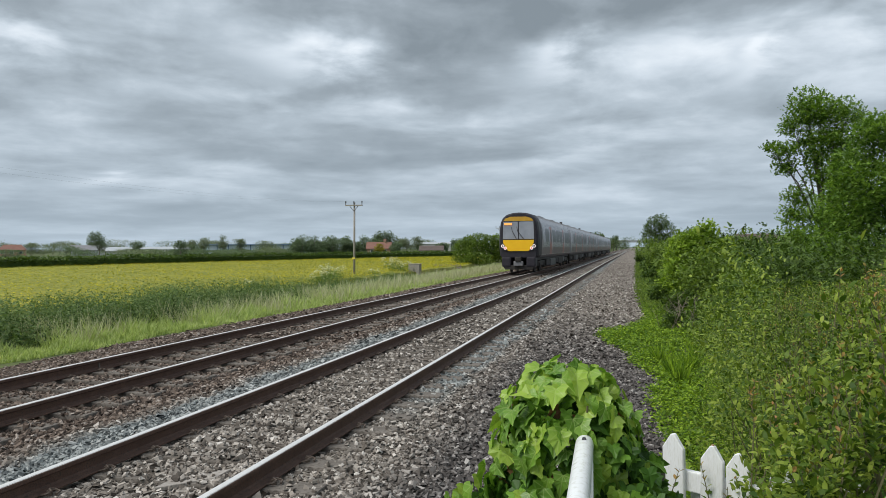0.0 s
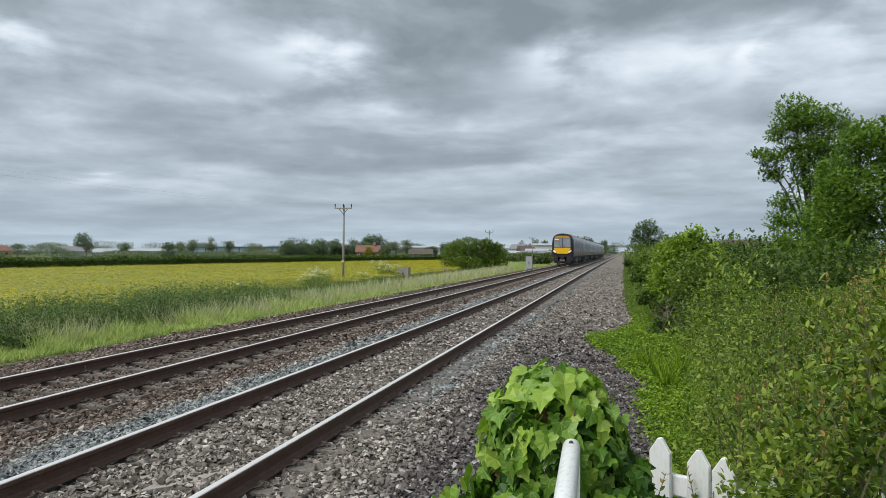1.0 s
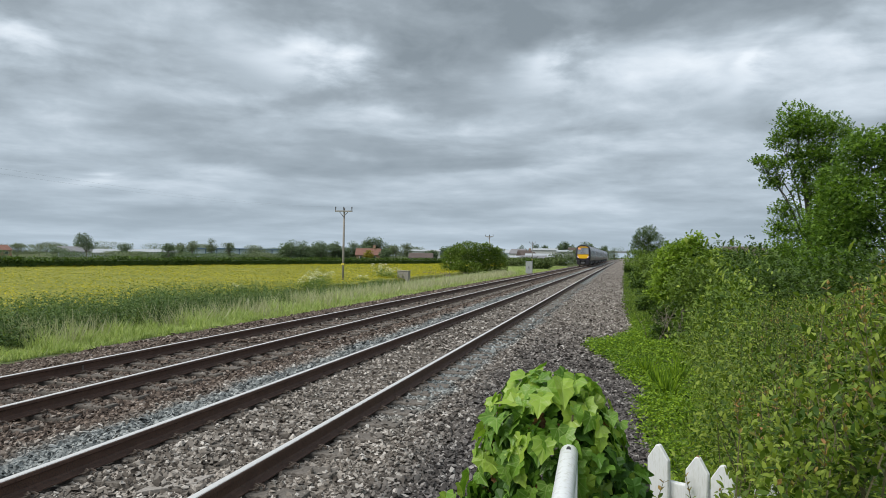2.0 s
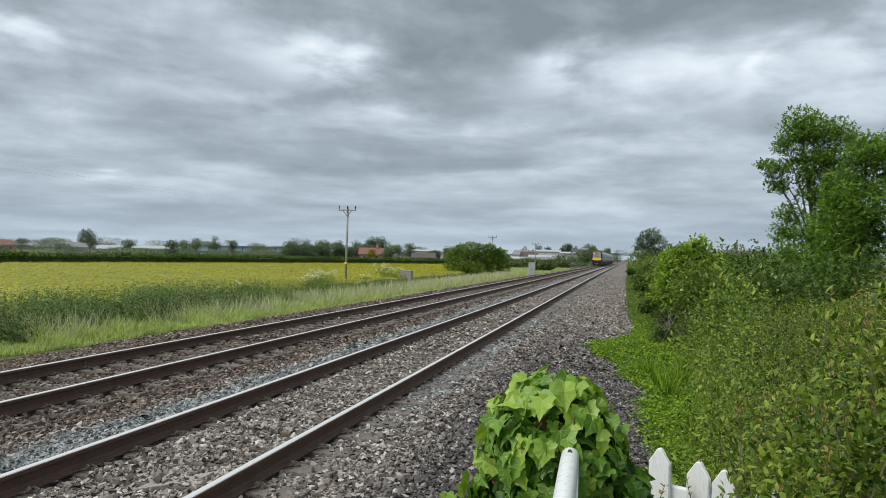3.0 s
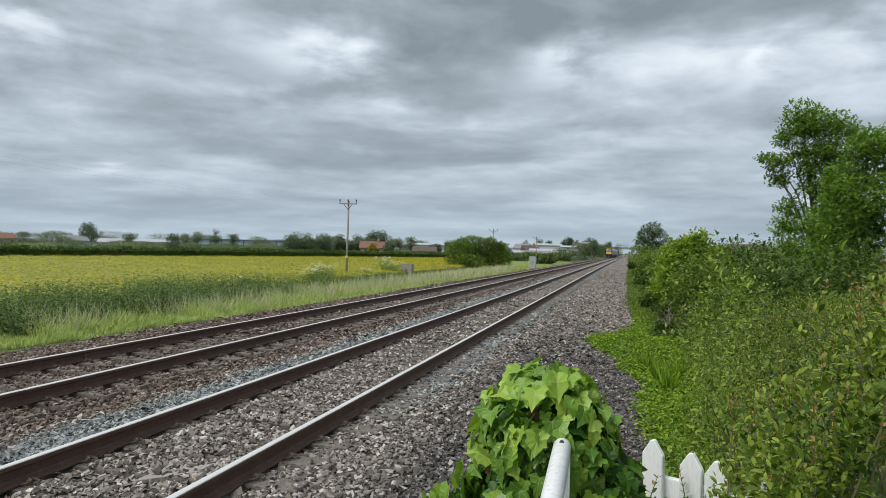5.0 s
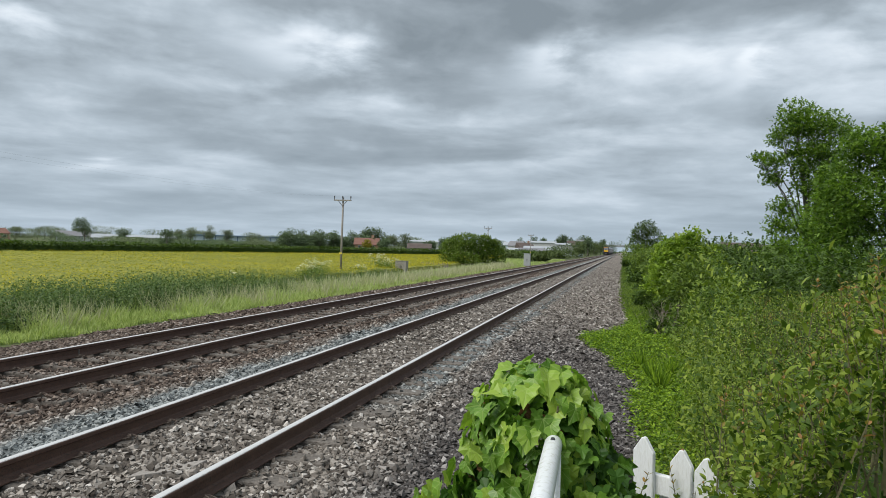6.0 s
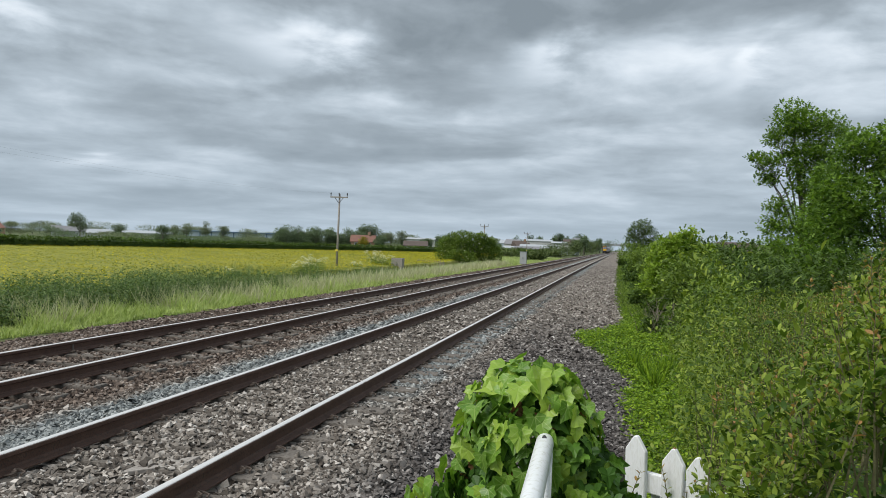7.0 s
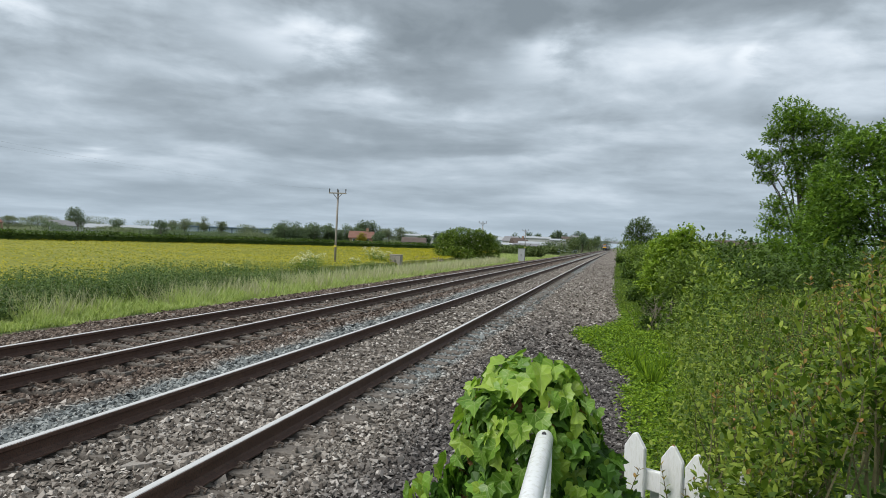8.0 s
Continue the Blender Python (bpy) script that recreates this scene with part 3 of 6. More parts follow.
def glow(name, c, s):
    m = bpy.data.materials.new(name)
    nt = tree_of(m)
    e = nt.nodes.new("ShaderNodeEmission")
    e.inputs[0].default_value, e.inputs[1].default_value = (*c, 1), s
    o = nt.nodes.new("ShaderNodeOutputMaterial")
    nt.links.new(e.outputs[0], o.inputs[0])
    return m


M["lamp"] = glow("lit_lamp", (1.0, 0.88, 0.90), 1.1)
M["tail"] = glow("lit_tail_lamp", (1.0, 0.3, 0.25), 0.8)
M["doorline"] = surface("pale_door_edge", (0.6, 0.6, 0.62), (0.66, 0.66, 0.68), 2, 0.4)
M["amber"] = glow("amber_display", (1.0, 0.36, 0.10), 1.6)

SECTION = [(1.16, 0.95), (1.29, 1.10), (1.34, 1.55), (1.345, 2.0), (1.32, 2.6), (1.24, 3.15), (1.10, 3.42), (0.85, 3.62), (0.45, 3.74), (0.0, 3.77)]


def half_width(z):
    return float(np.interp(z, [p[1] for p in SECTION[:-1]], [p[0] for p in SECTION[:-1]]))


def body_loft(stations):
    """stations: (y, width factor, roof drop)."""
    ring = [(-x, z) for x, z in SECTION] + [(x, z) for x, z in SECTION[-2::-1]]
    n = len(ring)
    V = [(x * w, y, z - drop * max(0.0, (z - 2.6) / 1.17)) for y, w, drop in stations for x, z in ring]
    F = []
    for i in range(len(stations) - 1):
        F += [(i * n + k, i * n + k + 1, (i + 1) * n + k + 1, (i + 1) * n + k) for k in range(n - 1)]
        F.append((i * n + n - 1, i * n, (i + 1) * n, (i + 1) * n + n - 1))
    F += [tuple(range(n))[::-1], tuple(range((len(stations) - 1) * n, len(stations) * n))]
    return V, F, n


CAR = 24.0


def car_body(cab):
    st = [(0.0, 0.86, 0.10), (0.10, 0.93, 0.04), (0.35, 0.985, 0.01), (1.5, 1.0, 0.0), (CAR - 0.35, 1.0, 0.0)] if cab else [(0.35, 0.985, 0.0), (0.6, 1.0, 0.0), (CAR - 0.35, 1.0, 0.0)]
    V, F, n = body_loft(st)
    me = mesh_of("car_body", V, F, [M["silver"], M["roofgrey"], M["maroon"], M["cabdark"]])
    for p in me.polygons:
        c = p.center
        if c.z > 3.3:
            p.material_index = 1
        elif c.z < 1.3:
            p.material_index = 2
        if cab and c.y < 1.3:
            p.material_index = 3
    return me


def side_panel(name, y0, y1, z0, z1, mat, side, out=0.006, thick=0.03, steps=4):
    """A panel that follows the curve of the car's side."""
    V, F = [], []
    for i in range(steps + 1):
        z = z0 + (z1 - z0) * i / steps
        for y in (y0, y1):
            for o in (out, out - thick):
                V.append((side * (half_width(z) + o), y, z))
    for i in range(steps):
        a = 4 * i
        F += [(a, a + 2, a + 6, a + 4), (a + 1, a + 5, a + 7, a + 3), (a, a + 4, a + 5, a + 1), (a + 2, a + 3, a + 7, a + 6)]
    F += [(0, 1, 3, 2), (4 * steps, 4 * steps + 2, 4 * steps + 3, 4 * steps + 1)]
    return mesh_of(name, V, F, mat)


def face_plate(name, pts, y, thick, mat):
    """An upright plate on the cab's face: outline in x and z."""
    n = len(pts)
    V = [(x, y, z) for x, z in pts] + [(x, y + thick, z) for x, z in pts]
    F = [tuple(range(n)), tuple(range(n, 2 * n))[::-1]] + [(i, n + i, n + (i + 1) % n, (i + 1) % n) for i in range(n)]
    return mesh_of(name, V, F, mat)


def disc(name, r, depth, mat, sides=16, inner=0.0):
    V, F = [], []
    for y in (0.0, depth):
        for k in range(sides):
            a = 2 * math.pi * k / sides
            V.append((r * math.cos(a), y, r * math.sin(a)))
    F = [tuple(range(sides)), tuple(range(sides, 2 * sides))[::-1]] + [(k, sides + k, sides + (k + 1) % sides, (k + 1) % sides) for k in range(sides)]
    return mesh_of(name, V, F, mat)


def bogie_mesh():
    bm = bmesh.new()
    for s in (-1, 1):
        box_bm(bm, s * 1.02 - 0.09, s * 1.02 + 0.09, -1.75, 1.75, 0.42, 0.72, 0.04)
        for y in (-1.3, 1.3):
            box_bm(bm, s * 1.05 - 0.12, s * 1.05 + 0.12, y - 0.2, y + 0.2, 0.3, 0.62, 0.03)
        box_bm(bm, s * 0.95 - 0.1, s * 0.95 + 0.1, -0.35, 0.35, 0.6, 0.95, 0.04)
    box_bm(bm, -1.0, 1.0, -0.25, 0.25, 0.5, 0.8, 0.04)
    return bm_mesh("bogie", bm, M["under"])


def wheelset_mesh():
    bm = bmesh.new()
    turn = Matrix.Rotation(math.pi / 2, 4, "Y")
    for s in (-1, 1):
        bmesh.ops.create_cone(bm, cap_ends=True, segments=20, radius1=0.42, radius2=0.42, depth=0.12, matrix=Matrix.Translation((s * 0.76, 0, 0)) @ turn)
    bmesh.ops.create_cone(bm, cap_ends=True, segments=10, radius1=0.08, radius2=0.08, depth=1.5, matrix=turn)
    return bm_mesh("wheelset", bm, M["under"])


def build_train():
    train = tagged(new("train"), "silver-grey diesel passenger train with a yellow and dark grey cab end", "train")
    bog, wset = bogie_mesh(), wheelset_mesh()
    win = {s: side_panel("window", -1.05, 1.05, 1.95, 2.82, M["glass"], s) for s in (-1, 1)}
    door = {s: side_panel("door", -0.65, 0.65, 1.12, 3.0, M["rosedoor"], s, 0.008) for s in (-1, 1)}
    dglass = {s: side_panel("door_window", -0.4, 0.4, 1.95, 2.8, M["glass"], s, 0.014) for s in (-1, 1)}
    dedge = {s: side_panel("door_edge", -0.05, 0.05, 1.12, 3.05, M["doorline"], s, 0.010) for s in (-1, 1)}
    edoor = {s: side_panel("end_door", -0.28, 0.28, 1.12, 3.05, M["maroon"], s, 0.009) for s in (-1, 1)}
    crew = {s: side_panel("crew_door", -0.42, 0.42, 1.05, 3.05, M["maroon"], s, 0.009) for s in (-1, 1)}
    cglass = {s: side_panel("crew_door_window", -0.22, 0.22, 2.1, 2.9, M["glass"], s, 0.015) for s in (-1, 1)}
    skirt = {s: side_panel("lower_panel", -10.9, 10.9, 1.0, 1.62, M["maroon"], s, 0.004) for s in (-1, 1)}
    under = box_mesh("underframe", (-1.1, 1.1, 0.8, CAR - 0.8, 0.78, 0.97), M["under"], 0.04)
    boxes = [(box_mesh("underfloor_box", (-1.18, 1.18, a, b, z, 0.8), m, 0.05)) for a, b, z, m in ((5.3, 7.6, 0.35, M["under"]), (8.0, 11.6, 0.28, M["roofdark"]), (12.1, 13.4, 0.42, M["under"]), (13.9, 17.2, 0.32, M["under"]), (17.6, 18.8, 0.45, M["roofdark"]))]
    gang = box_mesh("gangway", (-0.75, 0.75, -0.36, 0.36, 1.05, 3.3), M["under"], 0.08)
    roofbox = box_mesh("roof_unit", (-0.5, 0.5, -1.5, 1.5, 3.66, 3.79), M["roofgrey"], 0.05)
    exhaust = box_mesh("exhaust", (-0.12, 0.12, -0.12, 0.12, 3.68, 3.86), M["under"], 0.03)
    cab_body, plain_body = car_body(True), car_body(False)
    for c in range(6):
        y = c * CAR
        body = part("car_body", cab_body if c == 0 else plain_body, train, "silver-grey car with a maroon lower band", pose(0, y, 0))
        part("underframe", under, body)
        for bx_ in boxes:
            part("underfloor_box", bx_, body)
        part("gangway", gang, body, "", pose(0, CAR, 0))
        for by_ in (3.1, CAR - 3.1):
            part("bogie", bog, body, "", pose(0, by_, 0))
            for wy in (-1.3, 1.3):
                part("wheelset", wset, body, "", pose(0, by_ + wy, 0.42))
        part("roof_unit", roofbox, body, "", pose(0, 8.0, 0))
        part("roof_unit", roofbox, body, "", pose(0, 16.0, 0))
        part("exhaust", exhaust, body, "", pose(0.5, CAR - 0.9, 0))
        for s in (-1, 1):
            part("lower_panel", skirt[s], body, "", pose(0, CAR / 2 + (0.4 if c == 0 else 0), 0))
            part("door_edge", dedge[s], body, "pale edge strip beside the car end", pose(0, CAR - 0.55, 0))
            part("end_door", edoor[s], body, "dark recessed panel at the car end", pose(0, CAR - 1.0, 0))
            if c:
                part("door_edge", dedge[s], body, "", pose(0, 0.75, 0))
            else:
                part("crew_door", crew[s], body, "dark maroon crew door behind the cab", pose(0, 1.75, 0))
                part("crew_door_window", cglass[s], body, "", pose(0, 1.75, 0))
            for dy in (7.0, 16.6):
                part("door", door[s], body, "faded rose-red sliding door", pose(0, dy, 0))
                part("door_edge", dedge[s], body, "", pose(0, dy + 0.72, 0))
                part("door_window", dglass[s], body, "", pose(0, dy, 0))
            for wy in (4.6, 9.2, 11.8, 14.4, 19.0, 21.4):
                part("window", win[s], body, "", pose(0, wy, 0))
    # the cab end
    body = train.children[0]
    cab = part("cab_end", face_plate("cab_end", [(-1.12, 1.0), (1.12, 1.0), (1.15, 2.0), (1.06, 3.1), (0.80, 3.42), (0.4, 3.56), (-0.4, 3.56), (-0.80, 3.42), (-1.06, 3.1), (-1.15, 2.0)], -0.03, 0.06, M["cabdark"]), train, "dark grey cab end")
    part("warning_panel", face_plate("warning_panel", [(-0.62, 1.36), (0.62, 1.36), (0.84, 1.48), (1.0, 1.90), (1.0, 2.05), (-1.0, 2.05), (-1.0, 1.90), (-0.84, 1.48)], -0.09, 0.08, M["yellow"]), cab, "bright yellow warning panel")
    part("top_panel", face_plate("top_panel", [(-0.98, 3.22), (0.98, 3.22), (0.84, 3.38), (0.5, 3.48), (-0.5, 3.48), (-0.84, 3.38)], -0.07, 0.06, M["ochre"]), cab, "dull yellow band above the windscreen")
    part("windscreen", face_plate("windscreen", [(-1.02, 2.10), (1.02, 2.10), (0.98, 3.18), (-0.98, 3.18)], -0.06, 0.05, M["screen"]), cab, "grey reflecting windscreen")
    part("screen_pillar", box_mesh("screen_pillar", (-0.03, 0.03, -0.075, -0.05, 2.10, 3.18), M["cabdark"], 0.005), cab)
    part("display", box_mesh("display", (-0.92, -0.42, -0.085, -0.062, 2.97, 3.09), M["amber"], 0.004), cab, "lit amber destination display")
    for x0, x1 in ((-0.1, 0.35), (-0.45, -0.12)):
        V, T = tube([(x1, -0.085, 2.10), (x0 + 0.05, -0.10, 2.6), (x0, -0.09, 2.85)], [0.022, 0.018, 0.012], 6)
        part("wiper", big_mesh("wiper", V, T, M["under"]), cab)
    for s in (-1, 1):
        cl = part("lamp_cluster", face_plate("lamp_cluster", [(s * 0.70, 1.38), (s * 1.10, 1.44), (s * 1.14, 1.80), (s * 0.98, 1.84)], -0.10, 0.08, M["cabdark"]), cab)
        part("lamp", disc("lamp", 0.10, 0.03, M["lamp"]), cl, "lit white lamp", pose(s * 1.02, -0.125, 1.67))
        part("lamp", disc("lamp", 0.095, 0.03, M["lamp"]), cl, "lit pale lamp", pose(s * 0.86, -0.125, 1.54))
        part("lamp_lens", disc("lamp_lens", 0.06, 0.02, M["cabdark"]), cl, "", pose(s * 1.02, -0.14, 1.67))
        part("lamp_lens", disc("lamp_lens", 0.06, 0.02, M["tail"]), cl, "", pose(s * 0.86, -0.14, 1.54))
        part("side_fairing", box_mesh("side_fairing", (s * 0.80 - 0.3, s * 0.80 + 0.3, -0.08, 1.0, 0.38, 1.0), M["cabdark"], 0.1), cab)
    part("coupler", box_mesh("coupler", (-0.2, 0.2, -0.35, 0.3, 0.72, 1.0), M["under"], 0.06), cab)
    part("coupler_box", box_mesh("coupler_box", (-0.30, 0.30, -0.25, 0.1, 0.45, 0.74), M["roofgrey"], 0.04), cab)
    part("plough", face_plate("plough", [(-0.9, 0.22), (0.9, 0.22), (1.05, 0.5), (-1.05, 0.5)], -0.02, 0.06, M["under"]), cab)
    return train


TRAIN = build_train()
TRAIN.scale = (1.0, 1.0, 1.05)
TRAIN_X = -7.0625


def train_y(t):
    return 46.9 + 43.8 * t + 0.95 * t * t


# ---- handrail, ivy and picket fence beside the path ----
def build_handrail():
    V, T = tube([(-0.107, 1.40, 1.119), (-0.107, 1.385, 1.119), (-0.092, 0.9, 1.119), (-0.056, -0.35, 1.119)], [0.022, 0.024, 0.024, 0.024], 20)
    rail = tagged(new("handrail", big_mesh("handrail", V, T, M["white"], True)), "white painted tubular steel handrail with ivy at its end", "handrail")
    for y, x in ((1.34, -0.106), (-0.3, -0.058)):
        V, T = tube([(x, y, ground_z(np.array(x), np.array(y)) - 0.03), (x, y, 1.104)], [0.024, 0.024], 14)
        part("post", big_mesh("post", V, T, M["white"], True), rail)
    V, T = tube([(-0.1055, 1.345, 1.1425), (-0.1052, 1.335, 1.1426)], [0.006, 0.006], 8)
    part("screw", big_mesh("screw", V, T, M["cable"]), rail, "dark screw hole near the end")
    return rail


build_handrail()

IVY_SHAPE = [(0, 0.07), (0.17, -0.09), (0.34, -0.05), (0.47, 0.05), (0.41, 0.20), (0.38, 0.32), (0.42, 0.50), (0.30, 0.56), (0.20, 0.68), (0.11, 0.86), (0, 1.05)]
IVY_SHAPE += [(-x, y) for x, y in IVY_SHAPE[-2:0:-1]]


def ivy_leaf_mesh(k):
    rr = random.Random(k)
    V = [(0, 0.36, 0.0)] + [(x * rr.uniform(0.88, 1.1), y * rr.uniform(0.92, 1.06), (0.22 + 0.12 * (k % 3)) * abs(x) - (0.15 + 0.1 * (k % 2)) * max(0, y - 0.35) + rr.uniform(-0.035, 0.035)) for x, y in IVY_SHAPE]
    n = len(IVY_SHAPE)
    return V, [(0, 1 + i, 1 + (i + 1) % n) for i in range(n)]


def ivy_surface(n, lo=0.45, hi=1.285, shrink=1.0):
    z = lo + (hi - lo) * RNG.uniform(0, 1, n) ** 0.72
    r = np.where(z > 1.0, 0.20 * np.clip(1 - np.abs((z - 1.0) / 0.29) ** 2.4, 0.0, 1) ** 0.5 * np.where(z > 1.2, RNG.uniform(0, 1, n) ** 0.4, 1), 0.20 + np.clip(0.8 * (1.0 - z), 0, 0.12)) * shrink
    r = r * (1 + 0.10 * np.sin(7 * z + 3) * RNG.uniform(0.2, 1, n))
    a = RNG.uniform(-0.35 * np.pi, 1.35 * np.pi, n) + np.pi
    cx = -0.17 - 0.10 * np.clip(1.0 - z, 0, 0.5)
    p = np.stack([cx + r * np.cos(a), 1.58 + r * np.sin(a), z], 1)
    out = np.stack([np.cos(a), np.sin(a), np.clip((z - 0.98) * 4.0, 0.08, 2.2)], 1)
    return p, out / np.linalg.norm(out, axis=1)[:, None]


def leaf_frames(out, jitter):
    """Rotations whose z faces outwards and whose y, the leaf's tip, hangs down."""
    n = len(out)
    zax = out + RNG.normal(0, jitter, (n, 3))
    zax /= np.linalg.norm(zax, axis=1)[:, None]
    tip = np.array([0, -0.25, -1.0]) + RNG.normal(0, 0.45, (n, 3))
    yax = tip - zax * np.sum(tip * zax, 1)[:, None]
    yax /= np.linalg.norm(yax, axis=1)[:, None]
    xax = np.cross(yax, zax)
    return np.stack([xax, yax, zax], 2)


def build_ivy():
    plant = tagged(new("ivy_plant"), "bright green ivy bush grown over an old post", "ivy")
    plant.matrix_basis = pose(-0.17, 1.58, 0)
    shapes = [mesh_of("ivy_leaf", *ivy_leaf_mesh(k), M["ivy"]) for k in range(8)]
    p, out = ivy_surface(255, 0.6, 1.265)
    cap = RNG.uniform(-1, 1, (40, 2)) * 0.125
    p = np.concatenate([p, np.stack([-0.17 + cap[:, 0], 1.58 + cap[:, 1], 1.262 - 3.0 * (cap ** 2).sum(1)], 1)])
    out = np.concatenate([out, np.stack([cap[:, 0] * 5, cap[:, 1] * 5 - 0.5, np.ones(40)], 1) / 1.3])
    rot = leaf_frames(out, 0.33)
    inv = plant.matrix_basis.inverted()
    for i in range(len(p)):
        m = Matrix(rot[i].tolist()).to_4x4()
        m.translation = p[i] + out[i] * RNG.uniform(-0.01, 0.03) + np.array([0, 0, 0.02])
        ob = part("leaf", shapes[i % 8], plant, "", inv @ m @ Matrix.Scale(0.042 + 0.038 * RNG.uniform() ** 1.3, 4))
    tv, tt = ivy_leaf_mesh(9)
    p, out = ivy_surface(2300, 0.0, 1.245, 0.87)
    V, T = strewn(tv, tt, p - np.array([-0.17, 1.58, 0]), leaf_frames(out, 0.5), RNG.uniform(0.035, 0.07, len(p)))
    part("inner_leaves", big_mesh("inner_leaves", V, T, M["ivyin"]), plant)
    tv2, tt2 = ivy_leaf_mesh(11)
    p, out = ivy_surface(70, 0.6, 1.2, 0.9)
    V, T = strewn(tv2, tt2, p - np.array([-0.17, 1.58, 0]), leaf_frames(out, 0.7), RNG.uniform(0.03, 0.055, len(p)))
    part("withered_leaves", big_mesh("withered_leaves", V, T, M["ivydead"]), plant, "withered brown leaves inside the ivy")["kind"] = "stuff"
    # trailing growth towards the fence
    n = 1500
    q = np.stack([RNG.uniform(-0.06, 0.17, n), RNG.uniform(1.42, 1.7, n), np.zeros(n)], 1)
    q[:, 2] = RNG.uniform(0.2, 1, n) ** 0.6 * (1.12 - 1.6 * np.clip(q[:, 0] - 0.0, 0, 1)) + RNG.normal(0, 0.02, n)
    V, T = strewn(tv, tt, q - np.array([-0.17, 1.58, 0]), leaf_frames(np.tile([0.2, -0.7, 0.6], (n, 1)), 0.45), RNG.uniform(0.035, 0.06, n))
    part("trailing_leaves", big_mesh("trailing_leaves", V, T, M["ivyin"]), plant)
    stems = []
    for k in range(26):
        a = RNG.uniform(0, 6.28)
        r0, r1 = RNG.uniform(0.02, 0.12), RNG.uniform(0.12, 0.19)
        z1 = RNG.uniform(0.8, 1.25)
        stems.append(tube([(r0 * math.cos(a), r0 * math.sin(a), -0.02), (r1 * math.cos(a + 0.4), r1 * math.sin(a + 0.4), z1 * 0.5), (0.9 * r1 * math.cos(a + 0.7), 0.9 * r1 * math.sin(a + 0.7), z1)], [0.008, 0.006, 0.003], 5))
    part("stems", big_mesh("stems", *join(stems), M["twig"]), plant)


build_ivy()


def build_stump():
    pts, rad = [], []
    for i in range(9):
        z = -0.02 + i * 0.126
        pts.append((0.06 + 0.012 * math.sin(i), 1.66, z))
        rad.append(0.055 - 0.002 * i + 0.006 * math.sin(2.3 * i))
    V, T = tube(pts, rad, 12)
    V = V + 0.006 * np.sin(V[:, [2, 0, 1]] * 60)
    tagged(new("timber_post", big_mesh("timber_post", V, T, M["bark"])), "old weathered timber post half hidden in ivy", "post")


build_stump()


def build_fence():
    fence = tagged(new("picket_fence"), "low white painted wooden picket fence with pointed tops", "fence")
    fence.matrix_basis = pose(0.180, 2.1, 0, 0, 0, math.degrees(math.atan2(-0.07, 0.112)))
    w, th = 0.0395, 0.010

    def picket(h):
        pts = [(-w, 0.06), (w, 0.06), (w, h - 0.05), (0.006, h), (-0.006, h), (-w, h - 0.05)]
        bm = bmesh.new()
        a = [bm.verts.new((x, -th, z)) for x, z in pts]
        b = [bm.verts.new((x, th, z)) for x, z in pts]
        bm.faces.new(a)
        bm.faces.new(b[::-1])
        for i in range(6):
            bm.faces.new((a[i], b[i], b[(i + 1) % 6], a[(i + 1) % 6]))
        bmesh.ops.bevel(bm, geom=list(bm.edges), offset=0.003, segments=1, affect="EDGES")
        return bm_mesh("picket", bm, M["picket"])
    for k, h in enumerate((0.99, 0.975, 0.965, 0.96, 0.96, 0.955, 0.955, 0.95, 0.95)):
        pk = part("picket", picket(h), fence, "", pose(0.115 * k, -0.024, 0, 0, RNG.uniform(-1.2, 1.2), 0))
        if k in (1,):
            V, T = tube([(0, 0, h - 0.008), (0, 0, h + 0.003)], [0.009, 0.004], 8)
            part("stain", big_mesh("stain", V, T, M["rusttip"]), pk, "rusty stain on the tip")
    part("rail", box_mesh("rail", (-0.06, 1.02, -0.012, 0.016, 0.795, 0.865), M["picket"], 0.004), fence)
    part("rail", box_mesh("rail", (-0.06, 1.02, -0.012, 0.016, 0.26, 0.33), M["picket"], 0.004), fence)
    for x in (0.06, 0.9):
        part("post", box_mesh("post", (x - 0.035, x + 0.035, 0.018, 0.09, -0.05, 0.80), M["picket"], 0.006), fence)


build_fence()


# ---- the privet hedge ----
def privet_edge(y):
    return 0.14 + 0.15 * smooth01((y - 2.6) / 2.4) + 0.105 * y - 0.006 * y * y + 0.13 * smooth01((y - 2.6) / 1.5) + 0.04 * np.sin(2.2 * y)


def privet_top(x, y):
    k = smooth01((x - privet_edge(y)) / 1.0)
    far = smooth01((y - 3.0) / 5.0)
    near = 1 - smooth01((y - 1.9) / 1.6)
    top = 0.84 + 0.26 * near * smooth01((x - privet_edge(y) + 0.1) / 0.16) + 0.50 * k - 0.2 * k * near + 0.14 * k * (1 - far) - 0.16 * far
    top = top + 0.17 * smooth01((x - 0.27 * y - 0.05) / 0.3) * (1 - far)
    return top + 0.06 * wave(x, y, 2.0, 0.6) + 0.04 * wave(x, y, 5.0)


def shoot(rows_out, base, d, h, size, tip):
    """A stem with pairs of leaves; returns the stem. rows_out takes (place, heading, size, is young)."""
    m = max(4, int(h / 0.024))
    a0 = RNG.uniform(0, 6.28)
    for j in range(m):
        f = (j + 0.6) / m
        for q in (0, math.pi):
            rows_out.append((base + d * h * f, a0 + 1.57 * j + q + RNG.normal(0, 0.25), size * (1.1 - 0.55 * f) * RNG.uniform(0.8, 1.2), tip and f > 0.72))
    return tube([base - d * 0.1, base + d * h * 0.5, base + d * h], [0.003, 0.0022, 0.001], 3, False)


